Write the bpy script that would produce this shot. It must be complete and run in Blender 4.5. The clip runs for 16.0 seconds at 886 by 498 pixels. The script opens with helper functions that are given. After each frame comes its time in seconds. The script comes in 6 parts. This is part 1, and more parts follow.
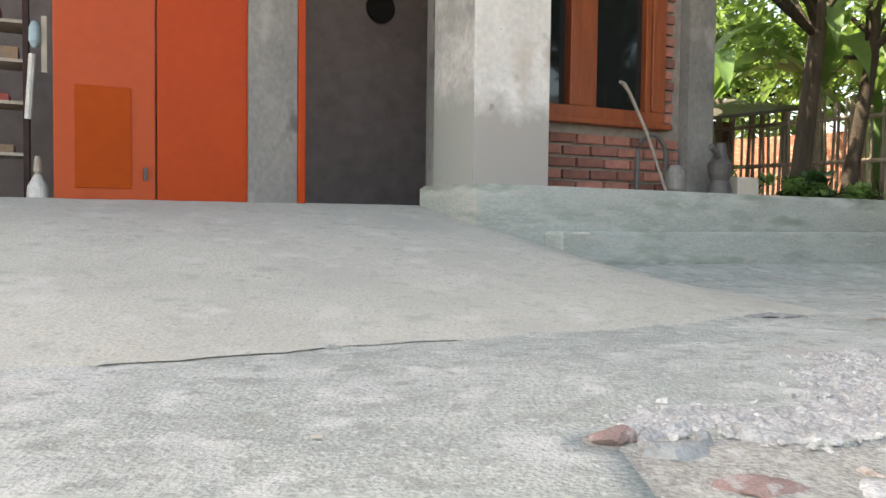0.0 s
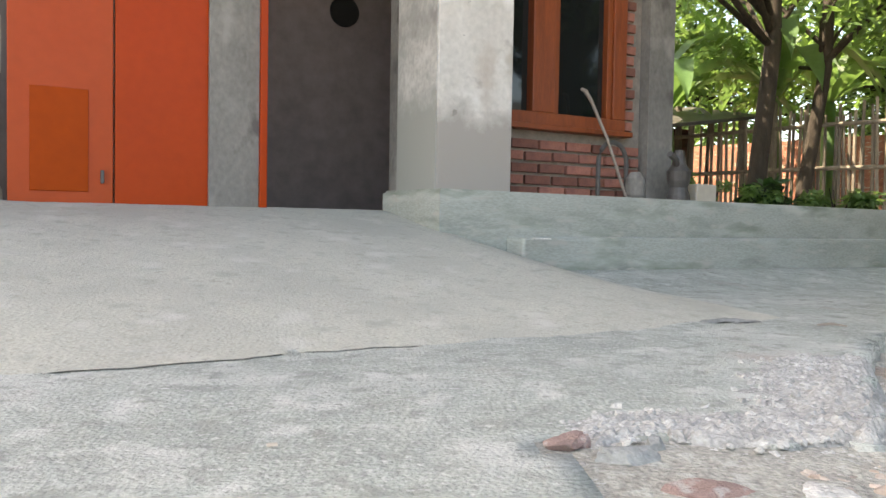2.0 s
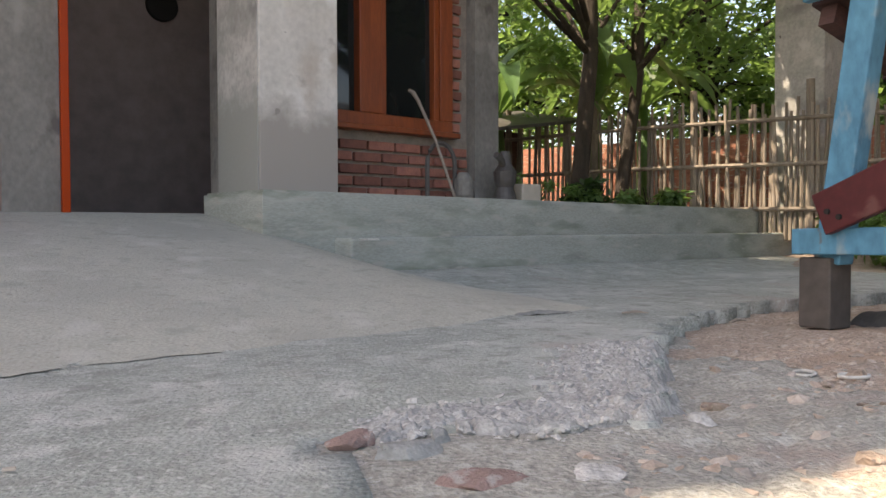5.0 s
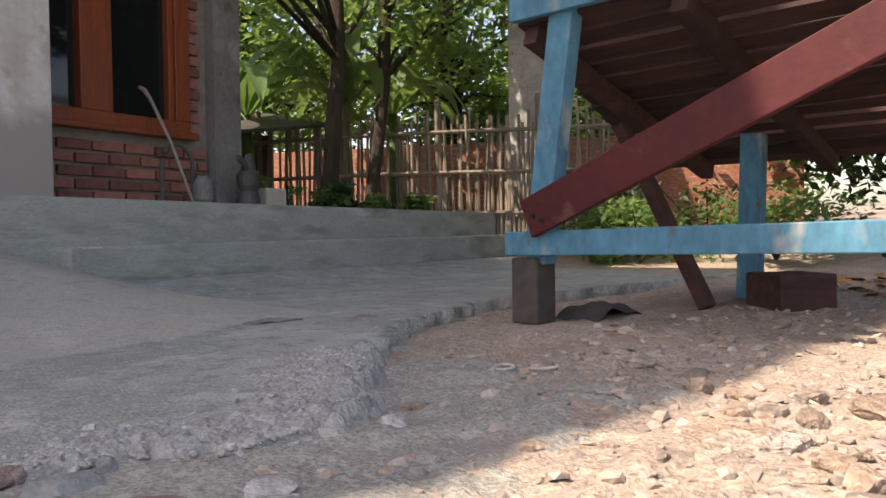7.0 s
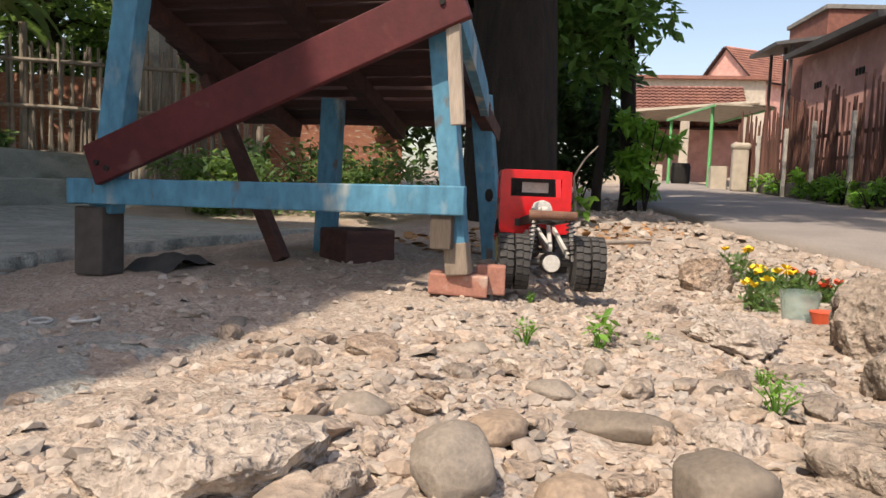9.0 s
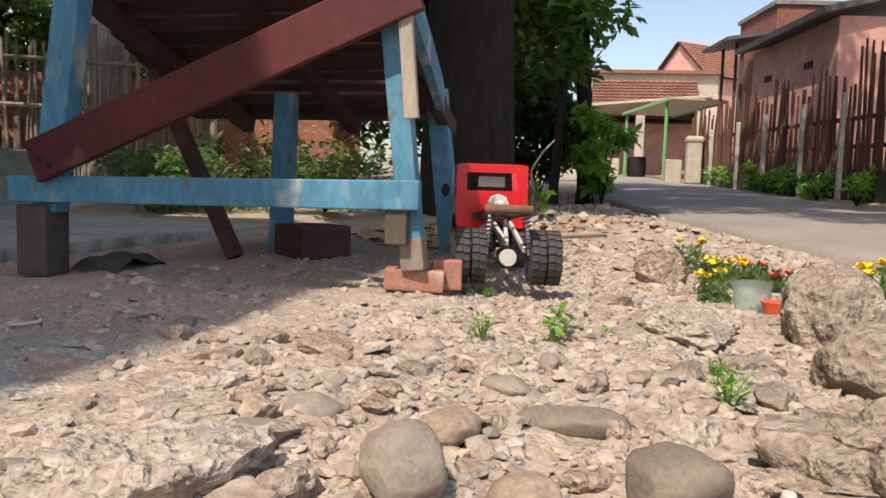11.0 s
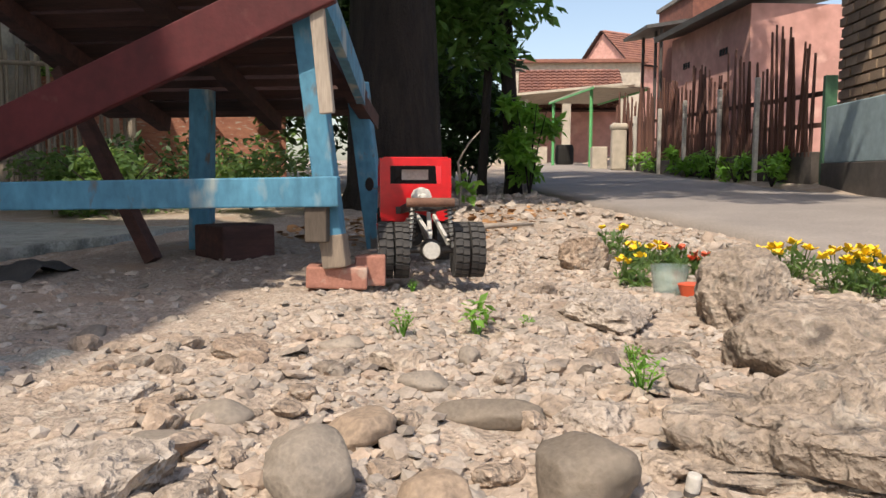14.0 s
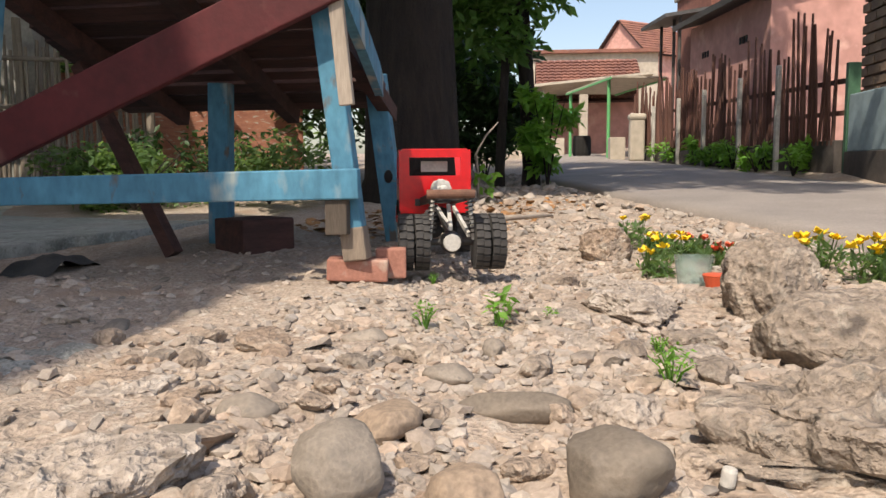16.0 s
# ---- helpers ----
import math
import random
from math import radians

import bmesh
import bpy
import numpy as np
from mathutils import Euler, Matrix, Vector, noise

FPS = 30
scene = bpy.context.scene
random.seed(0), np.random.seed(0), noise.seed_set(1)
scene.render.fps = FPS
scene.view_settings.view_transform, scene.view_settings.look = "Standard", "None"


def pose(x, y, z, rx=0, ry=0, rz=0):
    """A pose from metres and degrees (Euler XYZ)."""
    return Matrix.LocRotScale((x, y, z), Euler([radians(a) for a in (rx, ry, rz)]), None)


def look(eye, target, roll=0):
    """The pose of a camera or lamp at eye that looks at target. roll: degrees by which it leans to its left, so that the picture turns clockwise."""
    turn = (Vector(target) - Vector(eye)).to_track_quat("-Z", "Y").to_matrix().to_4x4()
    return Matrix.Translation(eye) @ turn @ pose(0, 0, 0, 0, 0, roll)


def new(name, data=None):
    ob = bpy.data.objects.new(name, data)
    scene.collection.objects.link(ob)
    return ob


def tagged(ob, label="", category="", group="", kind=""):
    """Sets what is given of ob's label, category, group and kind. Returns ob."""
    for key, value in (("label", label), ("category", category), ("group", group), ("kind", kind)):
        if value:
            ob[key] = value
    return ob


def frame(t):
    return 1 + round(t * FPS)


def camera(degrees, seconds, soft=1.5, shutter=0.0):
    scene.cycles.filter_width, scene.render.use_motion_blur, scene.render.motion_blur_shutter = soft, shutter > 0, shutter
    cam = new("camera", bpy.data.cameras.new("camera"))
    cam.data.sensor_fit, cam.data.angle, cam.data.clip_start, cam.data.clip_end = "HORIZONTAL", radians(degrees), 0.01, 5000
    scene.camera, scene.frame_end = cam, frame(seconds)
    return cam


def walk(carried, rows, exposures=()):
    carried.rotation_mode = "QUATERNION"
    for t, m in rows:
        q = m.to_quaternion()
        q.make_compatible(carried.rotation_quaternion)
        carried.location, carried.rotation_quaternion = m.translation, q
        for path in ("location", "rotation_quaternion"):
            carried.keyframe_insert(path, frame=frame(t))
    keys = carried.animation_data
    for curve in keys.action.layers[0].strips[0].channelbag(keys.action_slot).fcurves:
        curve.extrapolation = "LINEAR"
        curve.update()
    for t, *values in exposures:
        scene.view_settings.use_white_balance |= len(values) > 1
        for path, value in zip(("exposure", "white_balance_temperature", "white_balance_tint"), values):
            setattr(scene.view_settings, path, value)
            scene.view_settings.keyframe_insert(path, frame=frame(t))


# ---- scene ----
cam = camera(60.0, 16.0)

PATH = [
    (0, (-0.004, 0.302, 0.286), (0.02, 2.3, 0.204), 0.7),
    (0.5, (-0.002, 0.302, 0.283), (0.042, 2.299, 0.193), 0.8),
    (1, (0.0, 0.301, 0.277), (0.059, 2.297, 0.169), 0.5),
    (1.5, (0.003, 0.305, 0.279), (0.075, 2.302, 0.198), 0.9),
    (2, (0.006, 0.296, 0.291), (0.122, 2.292, 0.221), 1.0),
    (2.5, (0.007, 0.289, 0.297), (0.17, 2.281, 0.218), 0.2),
    (3, (0.012, 0.289, 0.292), (0.206, 2.277, 0.212), -0.1),
    (5.5, (0.138, 0.333, 0.27), (0.824, 2.211, 0.227), -0.4),
    (6, (0.172, 0.333, 0.269), (1.047, 2.131, 0.218), -0.9),
    (6.5, (0.192, 0.315, 0.28), (1.152, 2.068, 0.226), -1.6),
    (7, (0.208, 0.302, 0.277), (1.274, 1.993, 0.227), -0.8),
    (7.5, (0.211, 0.293, 0.276), (1.305, 1.966, 0.234), -0.7),
    (8, (0.242, 0.22, 0.288), (1.669, 1.62, 0.227), 1.8),
    (8.5, (0.254, 0.165, 0.287), (1.852, 1.361, 0.154), 2.0),
    (9, (0.273, 0.131, 0.288), (1.991, 1.14, 0.124), 2.3),
    (11.5, (0.296, 0.13, 0.286), (2.065, 1.046, 0.112), 1.8),
    (12, (0.294, 0.138, 0.279), (2.05, 1.075, 0.087), 1.2),
    (12.5, (0.3, 0.135, 0.278), (2.067, 1.053, 0.082), 1.7),
    (13, (0.311, 0.127, 0.283), (2.099, 1.001, 0.08), 1.7),
    (13.5, (0.319, 0.118, 0.287), (2.135, 0.933, 0.094), 0.7),
    (14, (0.322, 0.106, 0.291), (2.161, 0.871, 0.101), 0.1),
    (14.5, (0.32, 0.106, 0.291), (2.16, 0.862, 0.084), -0.1),
    (15, (0.323, 0.109, 0.288), (2.162, 0.867, 0.08), -0.3),
    (15.5, (0.325, 0.114, 0.286), (2.157, 0.886, 0.068), -0.4),
    (16, (0.33, 0.121, 0.288), (2.149, 0.925, 0.079), -0.4),
]
EXPOSURES = [(0.0, 2.35, 8300, 11), (3.2, 2.15, 8200, 12), (5.5, 1.36, 8000, 18), (7.0, 1.04, 7800, 20), (8.0, 0.94, 7600, 20), (8.5, 0.70, 7450, 18), (9.0, 0.55, 7300, 15), (16.0, 0.45, 7100, 13)]
walk(cam, [(t, look(eye, target, roll)) for t, eye, target, roll in PATH], EXPOSURES)
# END CAMERA

# ---------------------------------------------------------------- world, sun
TO_SUN = Vector((-0.87, 0.03, 1.20)).normalized()
world = bpy.data.worlds.new("world")
scene.world = world
world.use_nodes = True
wn = world.node_tree
sky = wn.nodes.new("ShaderNodeTexSky")
sky.sky_type, sky.sun_disc = "NISHITA", False
sky.sun_elevation = math.asin(TO_SUN.z)
sky.sun_rotation = math.atan2(TO_SUN.x, TO_SUN.y)
sky.dust_density, sky.air_density = 2.0, 1.0
wn.links.new(sky.outputs["Color"], wn.nodes["Background"].inputs["Color"])
wn.nodes["Background"].inputs["Strength"].default_value = 0.15
sun = new("sun", bpy.data.lights.new("sun", "SUN"))
sun.data.energy, sun.data.angle, sun.data.color = 3.6, radians(0.6), (1.0, 0.94, 0.84)
sun.matrix_world = look(TO_SUN * 30, (0, 0, 0))


# ---------------------------------------------------------------- materials
def mat(name, a, b=None, scale=8.0, rough=0.8, bump=0.2, metal=0.0, fine=0.0, detail=6.0, spots=None, vary=0.0, spec=0.5, stretch=None, dist=0.004, grain=0.13, band=None, hues=None):
    """A procedural surface: two colours mixed by noise at two scales, speckles, bump, and a change from object to object."""
    m = bpy.data.materials.new(name)
    m.use_nodes = True
    t, n, l = m.node_tree, m.node_tree.nodes, m.node_tree.links
    bsdf = n["Principled BSDF"]
    bsdf.inputs["Roughness"].default_value, bsdf.inputs["Metallic"].default_value = rough, metal
    bsdf.inputs["Specular IOR Level"].default_value = spec
    b = b or tuple(c * 0.75 for c in a)
    co = n.new("ShaderNodeTexCoord")
    src = co.outputs["Object"]
    if stretch:
        mp = n.new("ShaderNodeMapping")
        mp.inputs["Scale"].default_value = stretch
        l.new(src, mp.inputs["Vector"])
        src = mp.outputs["Vector"]
    big = n.new("ShaderNodeTexNoise")
    big.inputs["Scale"].default_value, big.inputs["Detail"].default_value, big.inputs["Roughness"].default_value = scale, detail, 0.65
    l.new(src, big.inputs["Vector"])
    ramp = n.new("ShaderNodeValToRGB")
    ramp.color_ramp.elements[0].position, ramp.color_ramp.elements[1].position = 0.35, 0.65
    ramp.color_ramp.elements[0].color, ramp.color_ramp.elements[1].color = (*b, 1), (*a, 1)
    l.new(big.outputs["Fac"], ramp.inputs["Fac"])
    col = ramp.outputs["Color"]
    small = n.new("ShaderNodeTexNoise")
    small.inputs["Scale"].default_value, small.inputs["Detail"].default_value = fine or scale * 9, 4
    l.new(src, small.inputs["Vector"])
    mr = n.new("ShaderNodeMapRange")
    mr.inputs["From Min"].default_value, mr.inputs["From Max"].default_value = 0.3, 0.7
    mr.inputs["To Min"].default_value, mr.inputs["To Max"].default_value = 1 - grain, 1 + grain
    l.new(small.outputs["Fac"], mr.inputs["Value"])
    mul = n.new("ShaderNodeVectorMath")
    mul.operation = "SCALE"
    l.new(col, mul.inputs[0])
    l.new(mr.outputs["Result"], mul.inputs["Scale"])
    col = mul.outputs["Vector"]
    for colour, sscale, low, high in spots or ():
        sp = n.new("ShaderNodeTexNoise")
        sp.inputs["Scale"].default_value, sp.inputs["Detail"].default_value = sscale, 8
        l.new(src, sp.inputs["Vector"])
        sr = n.new("ShaderNodeMapRange")
        sr.inputs["From Min"].default_value, sr.inputs["From Max"].default_value = low, high
        l.new(sp.outputs["Fac"], sr.inputs["Value"])
        mx = n.new("ShaderNodeMix")
        mx.data_type = "RGBA"
        l.new(sr.outputs["Result"], mx.inputs["Factor"])
        l.new(col, mx.inputs["A"])
        mx.inputs["B"].default_value = (*colour, 1)
        col = mx.outputs["Result"]
    if band:
        colour, level, uneven = band
        xyz = n.new("ShaderNodeSeparateXYZ")
        l.new(co.outputs["Object"], xyz.inputs["Vector"])
        off = n.new("ShaderNodeMath")
        off.operation = "MULTIPLY_ADD"
        off.inputs[1].default_value = uneven
        l.new(big.outputs["Fac"], off.inputs[0])
        l.new(xyz.outputs["Z"], off.inputs[2])
        br = n.new("ShaderNodeMapRange")
        br.inputs["From Min"].default_value, br.inputs["From Max"].default_value = level + uneven / 2 + 0.05, level + uneven / 2 - 0.11
        l.new(off.outputs["Value"], br.inputs["Value"])
        bx = n.new("ShaderNodeMix")
        bx.data_type = "RGBA"
        l.new(br.outputs["Result"], bx.inputs["Factor"])
        l.new(col, bx.inputs["A"])
        bx.inputs["B"].default_value = (*colour, 1)
        col = bx.outputs["Result"]
    if vary:
        info = n.new("ShaderNodeObjectInfo")
        geo = n.new("ShaderNodeNewGeometry")
        add = n.new("ShaderNodeMath")
        add.operation = "ADD"
        l.new(info.outputs["Random"], add.inputs[0])
        l.new(geo.outputs["Random Per Island"], add.inputs[1])
        fr = n.new("ShaderNodeMath")
        fr.operation = "FRACT"
        l.new(add.outputs["Value"], fr.inputs[0])
        vr = n.new("ShaderNodeMapRange")
        vr.inputs["To Min"].default_value, vr.inputs["To Max"].default_value = 1 - vary, 1 + vary
        l.new(fr.outputs["Value"], vr.inputs["Value"])
        vm = n.new("ShaderNodeVectorMath")
        vm.operation = "SCALE"
        l.new(col, vm.inputs[0])
        l.new(vr.outputs["Result"], vm.inputs["Scale"])
        col = vm.outputs["Vector"]
        if hues:
            hr = n.new("ShaderNodeValToRGB")
            while len(hr.color_ramp.elements) < len(hues):
                hr.color_ramp.elements.new(0.5)
            for k, h in enumerate(hues):
                hr.color_ramp.elements[k].position = k / (len(hues) - 1)
                hr.color_ramp.elements[k].color = (*h, 1)
            again = n.new("ShaderNodeMath")
            again.operation = "MULTIPLY"
            again.inputs[1].default_value = 7.31
            l.new(fr.outputs["Value"], again.inputs[0])
            fr2 = n.new("ShaderNodeMath")
            fr2.operation = "FRACT"
            l.new(again.outputs["Value"], fr2.inputs[0])
            l.new(fr2.outputs["Value"], hr.inputs["Fac"])
            hm = n.new("ShaderNodeVectorMath")
            hm.operation = "MULTIPLY"
            l.new(col, hm.inputs[0])
            l.new(hr.outputs["Color"], hm.inputs[1])
            col = hm.outputs["Vector"]
    l.new(col, bsdf.inputs["Base Color"])
    if bump:
        both = n.new("ShaderNodeMath")
        both.operation = "ADD"
        l.new(big.outputs["Fac"], both.inputs[0])
        l.new(small.outputs["Fac"], both.inputs[1])
        bp = n.new("ShaderNodeBump")
        bp.inputs["Strength"].default_value, bp.inputs["Distance"].default_value = bump, dist
        l.new(both.outputs["Value"], bp.inputs["Height"])
        l.new(bp.outputs["Normal"], bsdf.inputs["Normal"])
    return m


def plain(name, colour, rough=0.5, metal=0.0, spec=0.5):
    m = bpy.data.materials.new(name)
    m.use_nodes = True
    b = m.node_tree.nodes["Principled BSDF"]
    b.inputs["Base Color"].default_value = (*colour, 1)
    b.inputs["Roughness"].default_value, b.inputs["Metallic"].default_value = rough, metal
    b.inputs["Specular IOR Level"].default_value = spec
    return m


def leafy(name, a, b, trans=0.35):
    """Leaves: two greens by clump, some light coming through."""
    m = mat(name, a, b, scale=2.5, rough=0.5, bump=0.0, vary=0.45)
    t = m.node_tree
    out, bsdf = t.nodes["Material Output"], t.nodes["Principled BSDF"]
    tl, ms = t.nodes.new("ShaderNodeBsdfTranslucent"), t.nodes.new("ShaderNodeMixShader")
    tl.inputs["Color"].default_value = (a[0] * 2.2, a[1] * 2.0, a[2] * 1.4, 1)
    ms.inputs["Fac"].default_value = trans
    t.links.new(bsdf.outputs["BSDF"], ms.inputs[1])
    t.links.new(tl.outputs["BSDF"], ms.inputs[2])
    t.links.new(ms.outputs["Shader"], out.inputs["Surface"])
    return m


M_DIRT = mat("dirt", (0.43, 0.345, 0.275), (0.31, 0.25, 0.20), scale=5.0, rough=0.95, bump=0.9, fine=110, spots=[((0.47, 0.41, 0.345), 38, 0.54, 0.68), ((0.24, 0.195, 0.155), 60, 0.57, 0.70), ((0.36, 0.265, 0.195), 3.2, 0.55, 0.68)], dist=0.010, grain=0.34)
M_DUST = mat("concrete_dust", (0.352, 0.345, 0.30), (0.27, 0.263, 0.229), scale=6.0, rough=0.95, bump=0.9, fine=120, spots=[((0.41, 0.412, 0.375), 30, 0.54, 0.68), ((0.33, 0.275, 0.238), 4, 0.58, 0.72), ((0.215, 0.215, 0.19), 70, 0.57, 0.72), ((0.45, 0.45, 0.42), 90, 0.62, 0.72)], dist=0.007, grain=0.32)
M_SLAB = mat("worn_concrete", (0.385, 0.408, 0.362), (0.275, 0.295, 0.262), scale=1.7, rough=0.9, bump=0.9, fine=130, spots=[((0.46, 0.472, 0.43), 2.3, 0.50, 0.66), ((0.255, 0.27, 0.235), 14, 0.53, 0.66), ((0.48, 0.492, 0.45), 9, 0.56, 0.68), ((0.37, 0.325, 0.29), 1.6, 0.60, 0.72), ((0.23, 0.238, 0.215), 45, 0.56, 0.72), ((0.47, 0.48, 0.44), 62, 0.56, 0.70), ((0.21, 0.216, 0.195), 120, 0.60, 0.72)], dist=0.006, grain=0.26)
M_RAMP = mat("beige_concrete", (0.462, 0.452, 0.378), (0.394, 0.386, 0.326), scale=1.1, rough=0.88, bump=0.6, fine=120, dist=0.004, grain=0.15, spots=[((0.382, 0.374, 0.318), 2.6, 0.50, 0.70), ((0.342, 0.34, 0.288), 14, 0.56, 0.70), ((0.50, 0.49, 0.43), 6, 0.58, 0.72), ((0.32, 0.31, 0.265), 42, 0.59, 0.74), ((0.26, 0.255, 0.22), 75, 0.64, 0.72)])
M_RUBBLE = mat("broken_concrete", (0.47, 0.465, 0.435), (0.31, 0.308, 0.288), scale=20, rough=0.95, bump=0.9, fine=140, vary=0.18, grain=0.24)
M_ROAD = mat("old_asphalt", (0.30, 0.265, 0.24), (0.23, 0.205, 0.188), scale=1.5, rough=0.9, bump=0.3, fine=80)
HUES = [(1.0, 0.96, 0.92), (0.80, 0.83, 0.86), (0.98, 0.90, 0.83), (0.64, 0.65, 0.66), (0.98, 0.98, 0.97), (0.88, 0.78, 0.71), (0.88, 0.90, 0.90)]
M_STONE = mat("river_stone", (0.275, 0.232, 0.187), (0.215, 0.183, 0.15), scale=9, rough=0.8, bump=0.35, fine=190, vary=0.2, grain=0.16, spots=[((0.33, 0.28, 0.225), 5, 0.50, 0.70), ((0.18, 0.155, 0.13), 110, 0.60, 0.74)])
M_STONE_DARK = mat("dark_river_stone", (0.195, 0.16, 0.125), (0.145, 0.12, 0.095), scale=7, rough=0.75, bump=0.35, fine=170, grain=0.18, spots=[((0.25, 0.205, 0.155), 5, 0.52, 0.70), ((0.10, 0.085, 0.07), 6, 0.58, 0.72)])
M_STONE_TAN = mat("tan_river_stone", (0.33, 0.25, 0.18), (0.27, 0.20, 0.145), scale=9, rough=0.8, bump=0.4, fine=150, grain=0.22, spots=[((0.23, 0.175, 0.13), 60, 0.58, 0.70)])
M_ROCK = mat("rough_rock", (0.46, 0.375, 0.30), (0.31, 0.25, 0.20), scale=13, rough=0.95, bump=1.0, fine=85, vary=0.16, dist=0.014, grain=0.26, hues=HUES, spots=[((0.15, 0.115, 0.092), 20, 0.57, 0.68), ((0.55, 0.48, 0.40), 33, 0.57, 0.70)])
M_PALEROCK = mat("pale_flat_rock", (0.44, 0.375, 0.315), (0.32, 0.27, 0.225), scale=10, rough=0.95, bump=1.0, fine=85, dist=0.014, grain=0.28, spots=[((0.20, 0.165, 0.135), 18, 0.58, 0.70), ((0.52, 0.46, 0.40), 28, 0.57, 0.70), ((0.24, 0.20, 0.17), 60, 0.60, 0.70)])
M_BOULDER = mat("weathered_boulder", (0.355, 0.288, 0.228), (0.235, 0.19, 0.15), scale=9, rough=0.95, bump=1.0, fine=75, dist=0.016, grain=0.3, spots=[((0.11, 0.09, 0.075), 17, 0.54, 0.68), ((0.42, 0.365, 0.30), 24, 0.57, 0.70), ((0.19, 0.165, 0.135), 55, 0.57, 0.70)])
M_GRAVEL = mat("gravel", (0.50, 0.43, 0.365), (0.34, 0.292, 0.247), scale=20, rough=0.95, bump=0.4, vary=0.18, hues=HUES)
M_PORCH = mat("grey_cement", (0.40, 0.415, 0.37), (0.315, 0.33, 0.29), scale=2.0, rough=0.9, bump=0.35, fine=60, stretch=(0.7, 0.7, 2.6), spots=[((0.48, 0.49, 0.44), 3.2, 0.52, 0.70), ((0.22, 0.25, 0.195), 3.0, 0.53, 0.68), ((0.16, 0.175, 0.15), 2.2, 0.60, 0.76), ((0.42, 0.405, 0.355), 11, 0.58, 0.70)])
M_COLUMN = mat("bare_plaster", (0.52, 0.50, 0.46), (0.40, 0.39, 0.36), scale=3.2, rough=0.9, bump=0.35, fine=40, spots=[((0.27, 0.26, 0.24), 2.6, 0.53, 0.66), ((0.60, 0.58, 0.54), 5, 0.56, 0.68), ((0.36, 0.355, 0.32), 9, 0.57, 0.70), ((0.12, 0.11, 0.10), 17, 0.69, 0.73)], band=((0.33, 0.33, 0.295), 0.95, 0.5))
M_PLASTER = mat("grey_plaster", (0.225, 0.21, 0.188), (0.155, 0.147, 0.132), scale=3, rough=0.92, bump=0.5, fine=45, stretch=(1, 1, 0.7), spots=[((0.29, 0.275, 0.25), 4.5, 0.54, 0.68), ((0.11, 0.10, 0.09), 7, 0.60, 0.70)])
M_WHITEWASH = mat("whitewash", (0.62, 0.59, 0.54), (0.50, 0.475, 0.43), scale=2.6, rough=0.9, bump=0.5, fine=30, spots=[((0.40, 0.335, 0.27), 2.3, 0.56, 0.70), ((0.70, 0.68, 0.64), 6, 0.57, 0.70), ((0.34, 0.30, 0.265), 5.5, 0.61, 0.70), ((0.12, 0.11, 0.10), 15, 0.67, 0.72)], grain=0.10, band=((0.345, 0.315, 0.28), 0.90, 0.7))
M_BRICK = mat("red_brick", (0.33, 0.135, 0.095), (0.22, 0.09, 0.07), scale=14, rough=0.93, bump=0.5, vary=0.4)
M_OLDBRICK = mat("worn_brick", (0.30, 0.205, 0.175), (0.225, 0.155, 0.135), scale=30, rough=0.95, bump=0.8, spots=[((0.36, 0.33, 0.30), 45, 0.56, 0.68)])
M_MORTAR = mat("mortar", (0.27, 0.235, 0.20), (0.19, 0.165, 0.14), scale=15, rough=0.95, bump=0.5)
M_ORANGE = mat("orange_door_paint", (0.41, 0.044, 0.003), (0.36, 0.038, 0.003), spec=0.16, scale=0.9, rough=0.36, bump=0.04, fine=20, grain=0.05)
# the left leaf's pale haze of light, mixed into the orange
M_ORANGE_PALE = mat("hazy_orange_paint", (0.41, 0.064, 0.016), (0.38, 0.052, 0.010), spec=0.2, scale=0.9, rough=0.38, bump=0.04, fine=20, grain=0.05)
M_ORANGE_DEEP = mat("deep_orange_paint", (0.36, 0.048, 0.001), (0.32, 0.042, 0.001), spec=0.12, scale=0.9, rough=0.45, bump=0.04, fine=20, grain=0.05)
M_FRAME = mat("orange_frame_wood", (0.27, 0.06, 0.014), (0.19, 0.04, 0.01), scale=3, rough=0.45, bump=0.15, stretch=(8, 8, 1))
M_DARKGLASS = plain("dark_window_glass", (0.012, 0.014, 0.013), 0.05)
M_ROOM = mat("room_wall", (0.27, 0.222, 0.212), (0.22, 0.182, 0.175), scale=1.2, rough=0.9, bump=0.1)
M_BLUE = mat("peeling_blue_paint", (0.085, 0.27, 0.39), (0.055, 0.185, 0.28), scale=6, rough=0.75, bump=0.4, fine=40, grain=0.2, spots=[((0.30, 0.36, 0.36), 9, 0.56, 0.66), ((0.13, 0.115, 0.10), 14, 0.62, 0.68)], stretch=(1, 1, 0.5))
M_MAROON = mat("dark_red_paint", (0.105, 0.019, 0.021), (0.07, 0.014, 0.015), scale=4, rough=0.6, bump=0.25, fine=35, spec=0.35, spots=[((0.13, 0.05, 0.045), 11, 0.62, 0.72)])
M_BAREWOOD = mat("bare_wood", (0.40, 0.335, 0.27), (0.29, 0.24, 0.19), scale=3, rough=0.85, bump=0.3, stretch=(9, 9, 1))
M_DARKWOOD = mat("dark_wood", (0.078, 0.036, 0.030), (0.040, 0.020, 0.017), scale=4, rough=0.85, bump=0.3, stretch=(1, 6, 6), vary=0.4)
M_BARK = mat("bark", (0.040, 0.028, 0.021), (0.018, 0.013, 0.011), scale=6, rough=0.95, bump=1.0, stretch=(3, 3, 0.5), dist=0.03)
